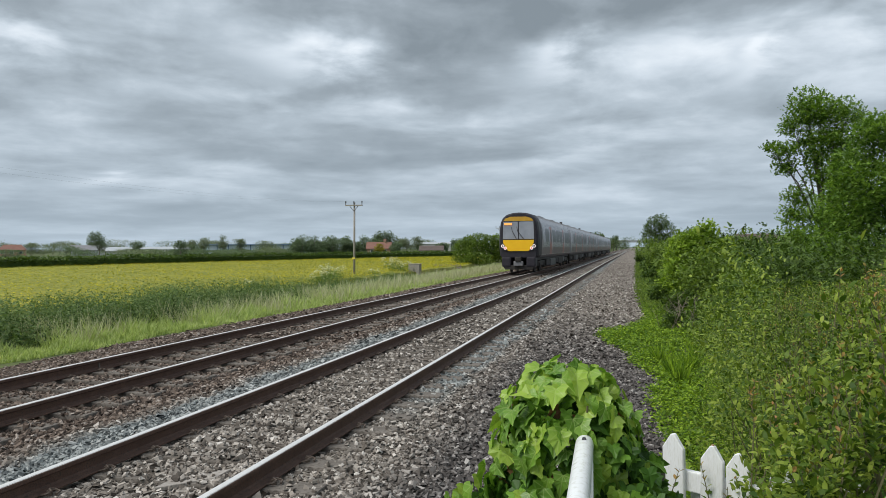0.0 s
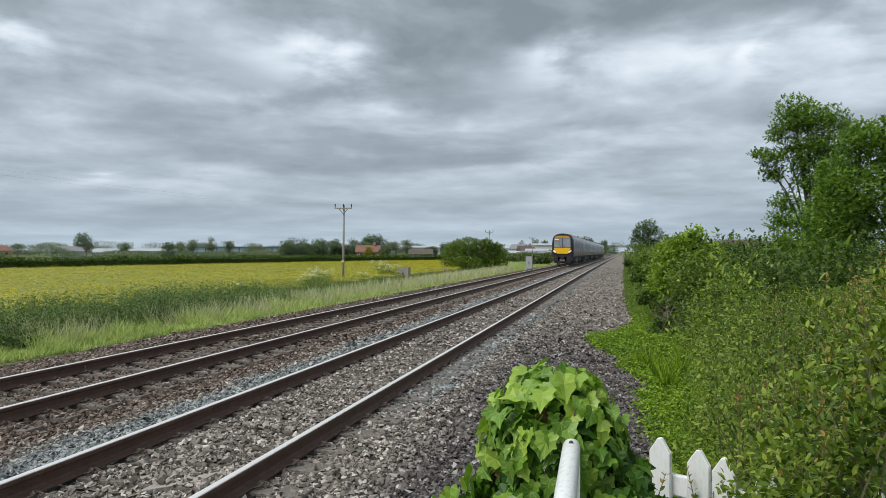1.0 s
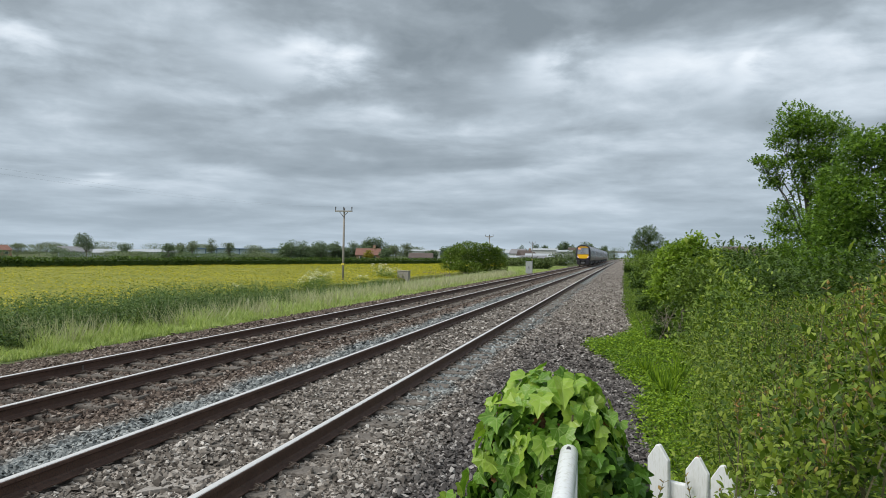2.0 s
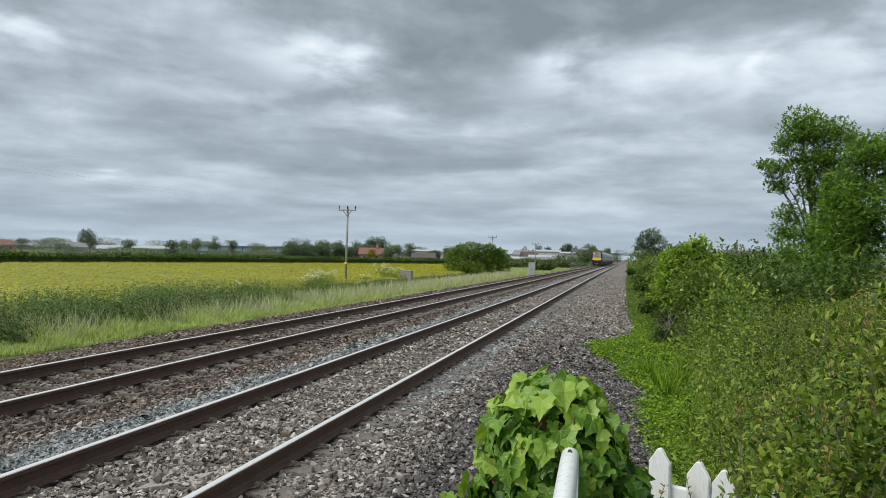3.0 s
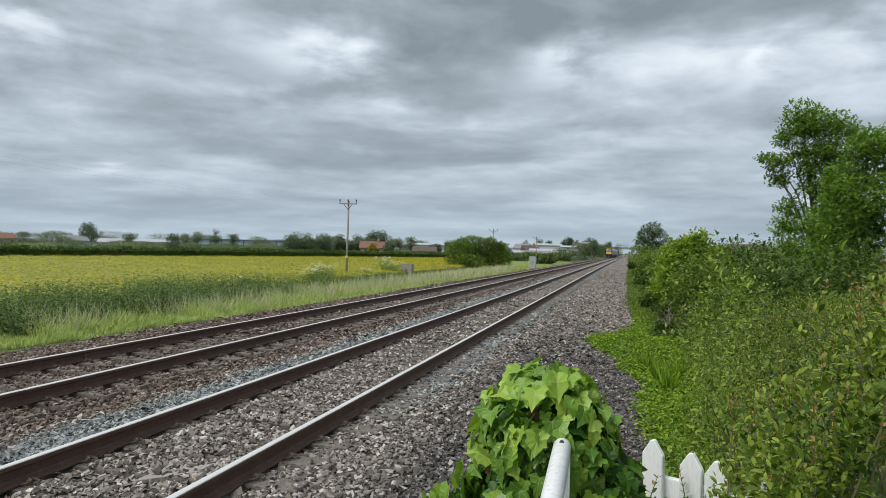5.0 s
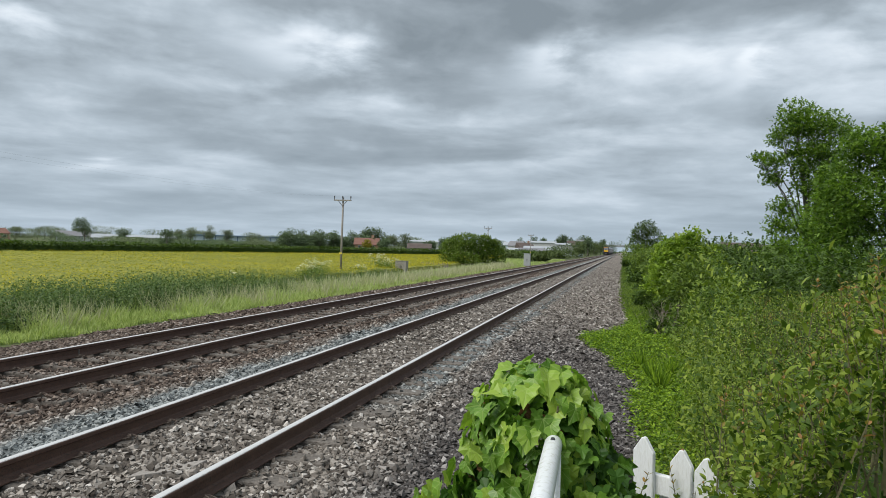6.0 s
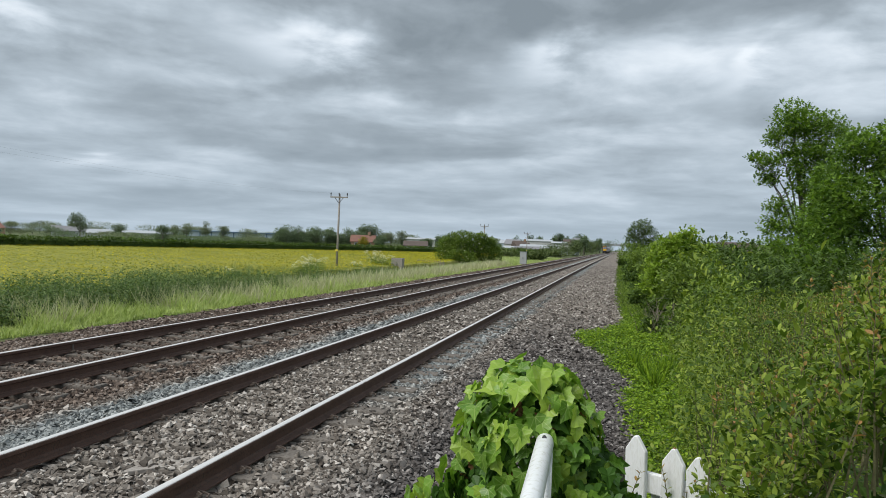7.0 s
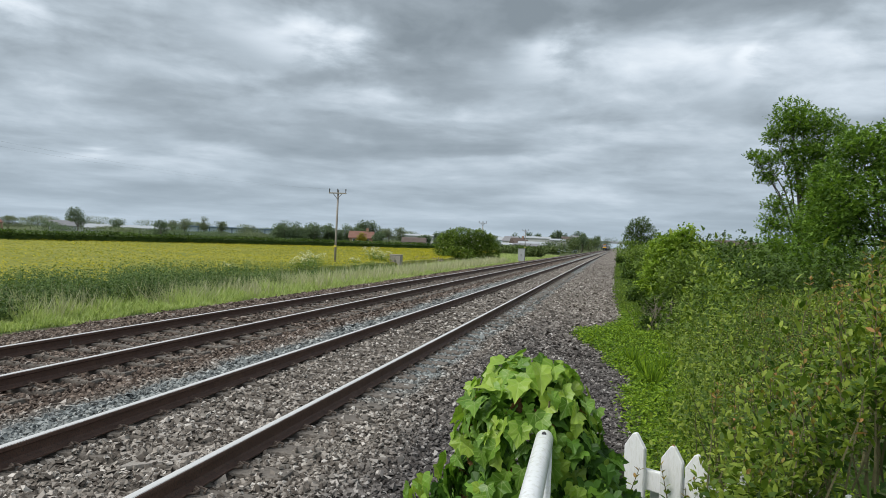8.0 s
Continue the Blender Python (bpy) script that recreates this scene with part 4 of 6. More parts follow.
def build_privet():
    hedge = tagged(new("privet_hedge"), "overgrown yellow-green privet hedge with reddish young shoots", "hedge")
    n = 95000
    y = 1.0 + 8.25 * RNG.uniform(0, 1, n) ** 1.7
    x = privet_edge(y) + RNG.uniform(-0.04, 1, n) ** 1.0 * np.minimum(4.2, 0.9 + 0.62 * (y + 0.6))
    top = privet_top(x, y)
    z = top - RNG.exponential(0.10, n) + 0.02
    side = RNG.uniform(0, 1, n) < 0.2
    x = np.where(side, privet_edge(y) + RNG.normal(0.04, 0.07, n), x)
    z = np.where(side, ground_z(x, y) + RNG.uniform(0, 1, n) * (top - ground_z(x, y)), z)
    keep = ~((y < 2.25) & (x < 0.02 + 0.126 * (y + 0.6) + 0.3 * (z - 0.95)))
    keep &= (wave(x, y, 4.5, 1.3) + wave(x, z * 2, 6.0, 0.4) + RNG.normal(0, 0.5, n) > -0.75) | (y > 4.5)
    p = np.stack([x, y, z], 1)[keep]
    V, T = strewn(*POINTED, p, turns(len(p), -0.2, 1.35), RNG.uniform(0.018, 0.036, len(p)))
    # upright shoots with opposite leaves
    rows_out, stems = [], []
    for k in range(2100):
        yy = 1.0 + 7.8 * RNG.uniform() ** 1.4
        xx = float(privet_edge(yy)) + RNG.uniform(0.02, 1) * min(4.0, 0.8 + 0.6 * (yy + 0.6))
        if yy < 2.25 and xx < 0.05 + 0.13 * (yy + 0.6):
            continue
        h = RNG.uniform(0.10, 0.23) + (0.05 if RNG.uniform() < 0.12 else 0.0)
        base = np.array([xx, yy, float(privet_top(xx, yy)) - 0.13])
        d = np.array([*RNG.normal(0, 0.18, 2), 1.0])
        stems.append(shoot(rows_out, base, d, h, 0.032, RNG.uniform() < 0.45))
    # long shoots that stand clear of the top, and sprigs before the pickets
    for xx, yy, z0, h in ((1.10, 3.0, 1.38, 0.28), (1.16, 3.05, 1.36, 0.22), (1.04, 2.95, 1.36, 0.18), (0.95, 3.2, 1.36, 0.17)):
        stems.append(shoot(rows_out, np.array([xx, yy, z0]), np.array([RNG.normal(0, 0.12), 0, 1.0]), h, 0.042, True))
    for xx, yy, z0, lean, h in ((0.285, 2.0, 0.70, -0.22, 0.22), (0.31, 1.98, 0.68, 0.05, 0.17), (0.12, 1.98, 0.74, 0.3, 0.16), (0.36, 1.97, 0.72, -0.1, 0.17), (0.15, 1.96, 0.70, 0.02, 0.10)):
        stems.append(shoot(rows_out, np.array([xx, yy, z0]), np.array([lean, -0.05, 1.0]), h, 0.036, True))
    P, A, S = (np.array([r[i] for r in rows_out]) for i in range(3))
    young = np.array([r[3] for r in rows_out])
    R = turns(len(P), 0.35, 1.05, A)
    V2, T2 = strewn(*OVAL, P[~young], R[~young], S[~young])
    part("leaves", big_mesh("leaves", *join([(V, T), (V2, T2)]), M["privet"]), hedge)
    part("young_growth", big_mesh("young_tips", *strewn(*OVAL, P[young], R[young], S[young]), M["privettip"]), hedge, "reddish yellow young leaf tips")["kind"] = "stuff"
    part("stem", big_mesh("stem", *join(stems), M["twig"]), hedge)
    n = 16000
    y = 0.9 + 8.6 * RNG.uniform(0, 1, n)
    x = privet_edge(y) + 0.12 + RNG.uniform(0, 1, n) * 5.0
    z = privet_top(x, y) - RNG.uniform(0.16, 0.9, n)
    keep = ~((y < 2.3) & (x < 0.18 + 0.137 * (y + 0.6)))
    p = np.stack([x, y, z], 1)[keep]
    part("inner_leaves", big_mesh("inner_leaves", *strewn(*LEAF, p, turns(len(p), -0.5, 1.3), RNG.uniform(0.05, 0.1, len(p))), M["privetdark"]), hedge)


build_privet()


# ---- low plants on the right of the ballast ----
def cover_edge(y):
    """Where the low plants meet the ballast: a tongue of green reaches out over the stones."""
    e = np.interp(y, (3, 8, 9.3, 10.9, 13.5, 15.2, 16.4, 17.3, 19, 21.8, 26, 32, 60, 400), (0.30, 0.36, 0.22, 0.42, -0.10, -0.5, -0.72, -0.5, 0.2, 0.45, 0.34, 0.22, 0.30, 0.6))
    return e + 0.05 * np.sin(2.9 * y) + 0.04 * np.sin(7.3 * y)


def build_ground_cover():
    n = 80000
    y = 3.0 + 24 * RNG.uniform(0, 1, n) ** 1.15
    x = cover_edge(y) + np.abs(RNG.normal(0, 1, n)) * 1.0 + RNG.normal(0, 0.05, n)
    clump = wave(x, y, 2.3, 0.7)
    keep = (clump + RNG.normal(0, 0.35, n) > -0.75) & (x < 3.0) & (RNG.uniform(0, 1, n) < 1.15 - smooth01((y - 17) / 9))
    x, y, clump = x[keep], y[keep], clump[keep]
    n = len(x)
    z0 = np.where(x > 0.8, ground_z(x, y), np.maximum(bed_z(x, y), ground_z(x, y)))
    z = z0 + RNG.uniform(0, 1, n) * (0.05 + 0.05 * (clump + 1) + 0.12 * np.clip(x - cover_edge(y) - 0.3, 0, 1.2)) + 0.008
    V, T = strewn(*LEAF, np.stack([x, y, z], 1), turns(n, -0.5, 0.75), RNG.uniform(0.028, 0.06, n) * (1 + y / 60))
    tagged(new("ground_cover", big_mesh("ground_cover", V, T, M["clover"])), "bright green low creeping plants spreading over the ballast", "ground plants", kind="stuff")
    # rough grass and weeds further along
    n = 34000
    y = 15.5 + 150 * RNG.uniform(0, 1, n) ** 1.9
    x = cover_edge(y) + bend(y) + np.abs(RNG.normal(0, 1, n)) * (0.7 + 0.004 * y) + RNG.normal(0, 0.06, n)
    h = RNG.uniform(0.05, 0.3, n) * np.clip((x - cover_edge(y) - bend(y)) * 1.0 + 0.2, 0.2, 1.5) * (0.35 + 0.65 * smooth01((y - 15.5) / 9))
    z = np.where(x > 0.8, ground_z(x, y), np.maximum(bed_z(x, y), ground_z(x, y))) + 0.01
    V, T = strewn(*BLADE, np.stack([x, y, z], 1), turns(n, -0.5, 0.6), np.stack([1.2 + 0.06 * y, h, h], 1))
    tagged(new("rough_grass", big_mesh("rough_grass", V, T, M["bramble"])), "rough mid-green grass and weeds along the ballast edge", "grass", kind="stuff")
    tufts = []
    for k in range(5):
        cx, cy0 = 0.75 + 0.25 * k * (-1) ** k * 0.4, 11.4 + 0.55 * k
        m = 60
        a = RNG.uniform(0, 6.28, m)
        tufts.append(strewn(*BLADE, np.stack([cx + 0.05 * np.cos(a), cy0 + 0.05 * np.sin(a), np.full(m, -0.49)], 1), turns(m, 0.1, 0.7, a), np.stack([np.full(m, 1.0), RNG.uniform(0.25, 0.5, m), RNG.uniform(0.25, 0.5, m)], 1)))
    tagged(new("grass_tufts", big_mesh("grass_tufts", *join(tufts), M["clover"])), "tufts of long green grass in the creeping plants", "grass", kind="stuff")


build_ground_cover()


# ---- shrubs and trees ----
def lobes_points(lobes, n, shell=0.45):
    L = np.array(lobes, float)
    area = L[:, 3] * L[:, 4] + L[:, 4] * L[:, 5] + L[:, 3] * L[:, 5]
    k = RNG.choice(len(L), n, p=area / area.sum())
    d = RNG.normal(0, 1, (n, 3))
    d /= np.linalg.norm(d, axis=1)[:, None]
    r = 1 - shell * RNG.uniform(0, 1, n) ** 1.6
    r *= 1 + 0.14 * np.sin(5 * d[:, 0] + 3 * k) * np.sin(6 * d[:, 1] + k) + 0.06 * np.sin(9 * d[:, 2] + 2 * k)
    return L[k, :3] + d * r[:, None] * L[k, 3:6]


def limb_set(base, lobes, thick):
    out = []
    b = Vector(base)
    top = max(lobes, key=lambda q: q[2])
    fork = b.lerp(Vector(top[:3]), 0.45) + Vector((0.05, 0.02, 0))
    out.append(tube([b - Vector((0, 0, 0.1)), b.lerp(fork, 0.5), fork, fork.lerp(Vector(top[:3]), 0.6), Vector(top[:3])], [thick, thick * 0.8, thick * 0.62, thick * 0.4, thick * 0.15], 8))
    for q in lobes:
        c = Vector(q[:3])
        s = b.lerp(fork, random.uniform(0.5, 1.0))
        mid = s.lerp(c, 0.5) + Vector((0, 0, 0.12 * (c - s).length))
        out.append(tube([s, mid, c], [thick * 0.4, thick * 0.25, thick * 0.08], 5))
        for _ in range(4 if base[1] < 100 else 1):
            e = c + Vector((random.uniform(-1, 1) * q[3], random.uniform(-1, 1) * q[4], random.uniform(-0.4, 1) * q[5])) * 0.85
            out.append(tube([mid.lerp(c, 0.6), e], [thick * 0.12, thick * 0.04], 4))
    return join(out)


def plant(name, label, category, lobes, base, thick, mat, n, s0, s1, shell=0.45, template=LEAF, group="", tilt=(-0.6, 1.3)):
    thing = tagged(new(name), label, category, group)
    thing.matrix_basis = pose(*base)
    b = np.array(base)
    V, T = limb_set(base, lobes, thick)
    part("trunk", big_mesh("trunk", V - b, T, M["bark"], True), thing)
    p = lobes_points(lobes, n, shell)
    p = p[p[:, 2] > base[2]]
    V, T = strewn(*template, p - b, turns(len(p), *tilt), RNG.uniform(s0, s1, len(p)))
    part("crown", big_mesh("crown", V, T, mat), thing)
    return thing


def bush_lobes(x, y, r, h, z0=-0.5, k=9, rr=None):
    rr = rr or random
    out = []
    for i in range(k):
        a = rr.uniform(0, 6.28)
        q = r * rr.uniform(0.15, 0.75)
        zz = z0 + h * rr.uniform(0.2, 0.72)
        s = rr.uniform(0.35, 0.6)
        out.append((x + q * math.cos(a), y + q * math.sin(a), zz, r * s, r * s, min(h * 0.36, r * s) * rr.uniform(0.8, 1.1)))
    out.append((x + 0.1 * r, y, z0 + h * 0.68, r * 0.5, r * 0.5, h * 0.32))
    return out


random.seed(21)
SHRUBS = [  # x, y, radius, height, kind, leaves
    (2.0, 11.2, 0.90, 1.15, "bramble", 5670), (2.9, 12.8, 1.4, 1.3, "thorn", 7000), (2.05, 15.5, 1.01, 1.59, "bramble", 6075), (3.2, 17, 1.57, 2.24, "thorn", 8100),
    (2.10, 20.5, 1.23, 2.24, "bramble", 6750), (3.4, 22.5, 1.79, 2.71, "thorn", 8775), (5.6, 19, 2.24, 2.60, "thorn", 9450), (3.6, 31, 1.90, 2.75, "thorn", 8100),
    (2.00, 29, 1.23, 2.24, "bramble", 6075), (5.3, 30, 2.24, 2.75, "thorn", 8775), (2.10, 38, 1.46, 2.28, "bramble", 7290), (4.4, 42, 2.69, 2.64, "bramble", 9720),
    (7.8, 36, 2.91, 3.01, "thorn", 8100), (2.50, 52, 1.90, 2.69, "bramble", 7290), (6.0, 58, 3.58, 2.90, "thorn", 8100), (2.70, 75, 2.46, 2.80, "bramble", 6480),
    (4.5, 100, 4.48, 3.41, "bramble", 6480), (10.5, 48, 4.48, 2.90, "thorn", 8100), (2.70, 125, 2.91, 2.48, "bramble", 4050), (9.5, 17, 2.46, 3.07, "thorn", 6750),
    (4.6, 12, 1.7, 1.45, "thorn", 6000), (7.0, 13, 2.24, 1.80, "thorn", 6750)]
for x, y, r, h, kind, n in SHRUBS:
    x += float(bend(y)) + (0.45 if y > 36 else 0.0)
    size = 0.10 + 0.0026 * y
    text = {"bramble": "tangled mid-green bramble shrub beside the ballast", "thorn": "dense dark green hawthorn shrub on the railway verge"}[kind]
    plant("shrub", text, "shrub", bush_lobes(x, y, r, h), (x, y, -0.5), 0.03, M[kind], int(n * 0.52), size * 0.58, size * 1.0, 0.42, SPRAY, "lineside shrubs")
for k in range(18):
    y = 18.5 + 4.6 * k + 0.25 * k * k
    bx0 = 1.3 + 0.02 * k + float(bend(y))
    plant("bramble", "low bramble clump at the edge of the ballast", "shrub", bush_lobes(bx0 + 0.25 * math.sin(2.1 * k), y, 0.6 + 0.02 * k, 0.5 + 0.2 * math.sin(1.3 * k) + 0.015 * k, -0.5, 6), (bx0, y, -0.5), 0.015, M["thorn"], 900, 0.07 + 0.001 * y, 0.13 + 0.003 * y, 0.45, SPRAY, "low lineside brambles")
# young ash saplings, lighter green
plant("sapling", "young light green ash sapling among the shrubs", "sapling", [(2.3, 25, 1.45, 0.55, 0.55, 0.8), (2.4, 25, 1.95, 0.38, 0.38, 0.5), (2.0, 24.7, 1.6, 0.4, 0.4, 0.5), (1.75, 24.6, 1.4, 0.5, 0.5, 0.7), (2.0, 24.8, 0.5, 0.8, 0.8, 0.8), (1.45, 24.2, 0.6, 0.55, 0.5, 0.7), (2.9, 25.2, 1.2, 0.5, 0.5, 0.7)],
      (2.2, 25, -0.5), 0.045, M["bright"], 5200, 0.12, 0.22, 0.6, SPRAY)
plant("sapling", "young light green ash sapling with a leaning top", "sapling", [(1.9, 33, 1.2, 0.5, 0.5, 0.7), (2.15, 33.5, 1.7, 0.5, 0.5, 0.6), (2.6, 34, 1.5, 0.6, 0.6, 0.9), (1.8, 32, 0.4, 0.6, 0.6, 0.6)],
      (2.1, 33, -0.5), 0.04, M["bright"], 3000, 0.13, 0.24, 0.6, SPRAY)
# the tall ash
plant("ash_tree", "tall ash tree with a pale trunk and loose feathery crown", "tree",
      [(6.1, 28, 6.55, 0.75, 0.8, 0.7), (6.6, 28.3, 6.3, 0.8, 0.8, 0.75), (7.3, 28, 6.3, 0.7, 0.7, 0.55), (5.6, 28, 5.9, 0.5, 0.5, 0.4), (5.3, 27.8, 5.0, 0.55, 0.5, 0.35), (4.85, 27.8, 5.15, 0.3, 0.3, 0.16),
       (5.4, 28, 4.45, 0.5, 0.5, 0.35), (6.3, 28, 5.3, 0.8, 0.7, 0.5), (7.4, 28.5, 5.2, 0.8, 0.7, 0.6), (5.75, 28, 3.4, 0.55, 0.55, 0.4), (5.55, 28, 2.75, 0.5, 0.5, 0.4), (6.5, 28, 4.1, 0.6, 0.6, 0.4), (7.6, 28.5, 4.1, 0.8, 0.8, 0.7),
       (6.5, 27.6, 2.7, 0.9, 0.9, 0.7), (7.9, 28.5, 2.7, 1.0, 1.0, 0.9), (5.7, 27.5, 1.9, 0.8, 0.8, 0.6), (8.1, 28.8, 6.0, 0.5, 0.5, 0.4), (6.4, 27.9, 4.7, 0.55, 0.5, 0.4), (6.9, 27.8, 5.5, 0.5, 0.5, 0.45), (7.0, 27.9, 3.5, 0.6, 0.5, 0.5), (7.0, 27.8, 4.6, 0.45, 0.4, 0.4)],
      (6.95, 28.2, -0.5), 0.10, M["ash"], 15500, 0.09, 0.18, 0.85, SPRAY)
plant("ash_tree", "dense dark green tree standing before the taller ash", "tree",
      [(7.25, 23.5, 4.6, 0.8, 0.8, 0.7), (6.35, 23.5, 3.9, 0.7, 0.7, 0.7), (8.05, 23.5, 5.1, 0.9, 0.8, 0.7), (6.25, 23.2, 2.7, 0.9, 0.9, 0.9), (7.55, 23.0, 3.2, 1.1, 1.0, 1.1), (5.95, 23.0, 1.5, 1.0, 1.0, 1.0), (7.45, 23.0, 1.4, 1.2, 1.0, 1.2), (8.85, 23.5, 3.0, 1.2, 1.2, 1.6), (8.65, 23.8, 5.4, 0.8, 0.8, 0.7), (6.85, 23.2, 4.9, 0.6, 0.6, 0.5), (6.55, 23, 3.3, 1.0, 0.8, 0.8), (8.25, 23, 4.2, 1.1, 1.0, 1.0), (5.45, 23, 0.8, 1.0, 1.0, 1.0)],
      (7.5, 23.4, -0.5), 0.12, M["ash"], 19000, 0.10, 0.20, 0.5, SPRAY)
plant("tree", "round dark green tree beside the distant track", "tree", [(4.2, 150, 5.6, 1.6, 1.6, 1.9), (5.6, 150, 6.4, 1.7, 1.7, 1.7), (3.6, 150, 3.4, 1.8, 1.8, 1.8), (6.8, 150, 4.6, 1.8, 1.8, 2.0), (5.2, 150, 2.4, 2.6, 2.4, 2.0), (3.0, 149, 5.2, 0.7, 0.7, 0.9)],
      (5.2, 150, -0.5), 0.25, M["thorn"], 7000, 0.22, 0.4, 0.5)
# dead twigs by the ground cover
dead = []
for k in range(26):
    a, ln = RNG.uniform(0, 6.28), RNG.uniform(0.45, 1.0)
    b = Vector((1.2 + RNG.normal(0, 0.2), 18.4 + RNG.normal(0, 0.3), -0.48))
    e = b + Vector((0.45 * math.cos(a), 0.45 * math.sin(a), 1.0)) * ln
    dead.append(tube([b, b.lerp(e, 0.5) + Vector((0.03, 0, 0.05)), e], [0.009, 0.006, 0.002], 4))
    for _ in range(3):
        s = b.lerp(e, RNG.uniform(0.4, 0.9))
        dead.append(tube([s, s + Vector((RNG.normal(0, 0.15), RNG.normal(0, 0.15), RNG.uniform(0.05, 0.25)))], [0.004, 0.0015], 3))
tagged(new("dead_shrub", big_mesh("dead_shrub", *join(dead), M["drytwig"])), "bare grey dead twigs between the green plants", "shrub")


# ---- the verge on the field side ----
def verge_edge(y):
    return np.interp(y, (5, 12, 15, 19, 24, 60, 160), (-11.45, -11.45, -11.4, -11.15, -10.85, -10.65, -10.5)) - 0.10 * np.sin(1.3 * y) - 0.06 * np.sin(3.7 * y)


def build_verge():
    n = 84000
    y = 6 + 150 * RNG.uniform(0, 1, n) ** 2.0
    x = verge_edge(y) - np.abs(RNG.normal(0, 1, n)) * (0.48 + y * 0.02)
    x = np.where((RNG.uniform(0, 1, n) < 0.55) & (y > 21), verge_edge(y) - RNG.uniform(0, 1, n) ** 0.8 * (4.6 + 0.05 * y), x)
    tuft = wave(x, y, 1.1, 0.4)
    keep = tuft + RNG.normal(0, 0.5, n) > -0.55
    x, y, tuft = x[keep], y[keep], tuft[keep]
    n = len(x)
    z = ground_z(x, y)
    h = RNG.uniform(0.14, 0.52, n) * (1 + 0.5 * tuft) * (1 - 0.45 * smooth01((y - 25) / 20)) * np.clip((verge_edge(y) + 0.25 - x) / 1.0, 0.25, 1.0)
    size = np.stack([0.5 + 0.042 * y, h, h], 1)
    V, T = strewn(*BLADE, np.stack([x, y, z], 1), turns(n, -0.35, 0.4), size)
    tagged(new("verge_grass", big_mesh("verge_grass", V, T, M["grass"])), "tall pale green grass along the track edge", "grass", kind="stuff")
    n = 9000
    y = 7 + 75 * RNG.uniform(0, 1, n) ** 1.5
    x = verge_edge(y) - 0.5 - RNG.uniform(0, 1, n) * 1.7
    keep = wave(x * 0.5, y, 0.7, 0.9) + RNG.normal(0, 0.3, n) + 0.25 * smooth01((y - 13) / 6) > 0.12
    x, y = x[keep], y[keep]
    n = len(x)
    h = RNG.uniform(0.45, 0.9, n)
    V, T = strewn(*BLADE, np.stack([x, y, ground_z(x, y)], 1), turns(n, -0.2, 0.25), np.stack([0.45 + 0.024 * y, h * 0.5, h], 1))
    tagged(new("seeding_grass", big_mesh("seeding_grass", V, T, M["seed"])), "straw-coloured seeding grass stalks on the verge", "grass", kind="stuff")
    # nettles: leafy upright stems
    n = 11000
    y = 6 + 42 * RNG.uniform(0, 1, n) ** 1.25
    x = -12.25 - RNG.uniform(0, 1, n) * (3.1 + 0.02 * y) - 0.2 * np.sin(0.9 * y)
    keep = wave(x, y, 0.8, 0.3) + RNG.normal(0, 0.35, n) > -0.5 + 1.1 * smooth01((y - 19) / 14)
    x, y = x[keep], y[keep]
    n = len(x)
    h = (0.98 - 0.40 * smooth01((y - 26) / 22) + 0.14 * wave(x, y, 1.6, 1.1)) * RNG.uniform(0.65, 1.12, n) * np.clip((-11.9 - x) / 0.7, 0.5, 1)
    k = 14
    f = np.tile(np.linspace(0.15, 1.0, k), n)
    P = np.stack([np.repeat(x, k), np.repeat(y, k), np.repeat(ground_z(x, y), k) + f * np.repeat(h, k)], 1) + RNG.normal(0, 0.04, (n * k, 3))
    V, T = strewn(*LEAF, P, turns(n * k, -0.9, 0.4), (0.15 - 0.08 * f) * RNG.uniform(0.6, 1.2, n * k))
    tagged(new("nettles", big_mesh("nettles", V, T, M["nettle"])), "dense dark green nettles and weeds between grass and crop", "nettles", kind="stuff")


build_verge()


def umbel_plant(x, y, h, heads, spread):
    thing = tagged(new("cow_parsley"), "tall wild plant with flat white flower heads", "wild plant", "white-flowered plants on the verge")
    thing.matrix_basis = pose(x, y, -0.5)
    st, fl, lv = [], [], []
    for k in range(heads):
        a, q = RNG.uniform(0, 6.28), spread * RNG.uniform(0, 1) ** 0.6
        e = Vector((q * math.cos(a), q * math.sin(a), h * RNG.uniform(0.6, 0.95)))
        st.append(tube([(0.1 * e.x, 0.1 * e.y, 0), (0.5 * e.x, 0.5 * e.y, e.z * 0.6), e], [0.012, 0.009, 0.005], 4))
        m = 26
        rr = RNG.uniform(0.10, 0.18)
        d = RNG.normal(0, 1, (m, 2)) * rr * 0.55
        P = np.stack([e.x + d[:, 0], e.y + d[:, 1], e.z + 0.03 - 0.8 * (d ** 2).sum(1) / rr], 1)
        part("flower_head", big_mesh("flower_head", *strewn(*LEAF, P, turns(m, -0.3, 0.3), RNG.uniform(0.05, 0.085, m)), M["umbel"]), thing, "flat white flower head")["kind"] = "stuff"
    part("stems", big_mesh("stems", *join(st), M["nettle"]), thing)
    P = np.stack([RNG.normal(0, spread * 0.5, 900), RNG.normal(0, spread * 0.5, 900), RNG.uniform(0.03, 0.75, 900) ** 1.4 * h], 1)
    part("leaves", big_mesh("leaves", *strewn(*LEAF, P, turns(900, -0.7, 0.6), RNG.uniform(0.07, 0.14, 900)), M["bramble"]), thing)


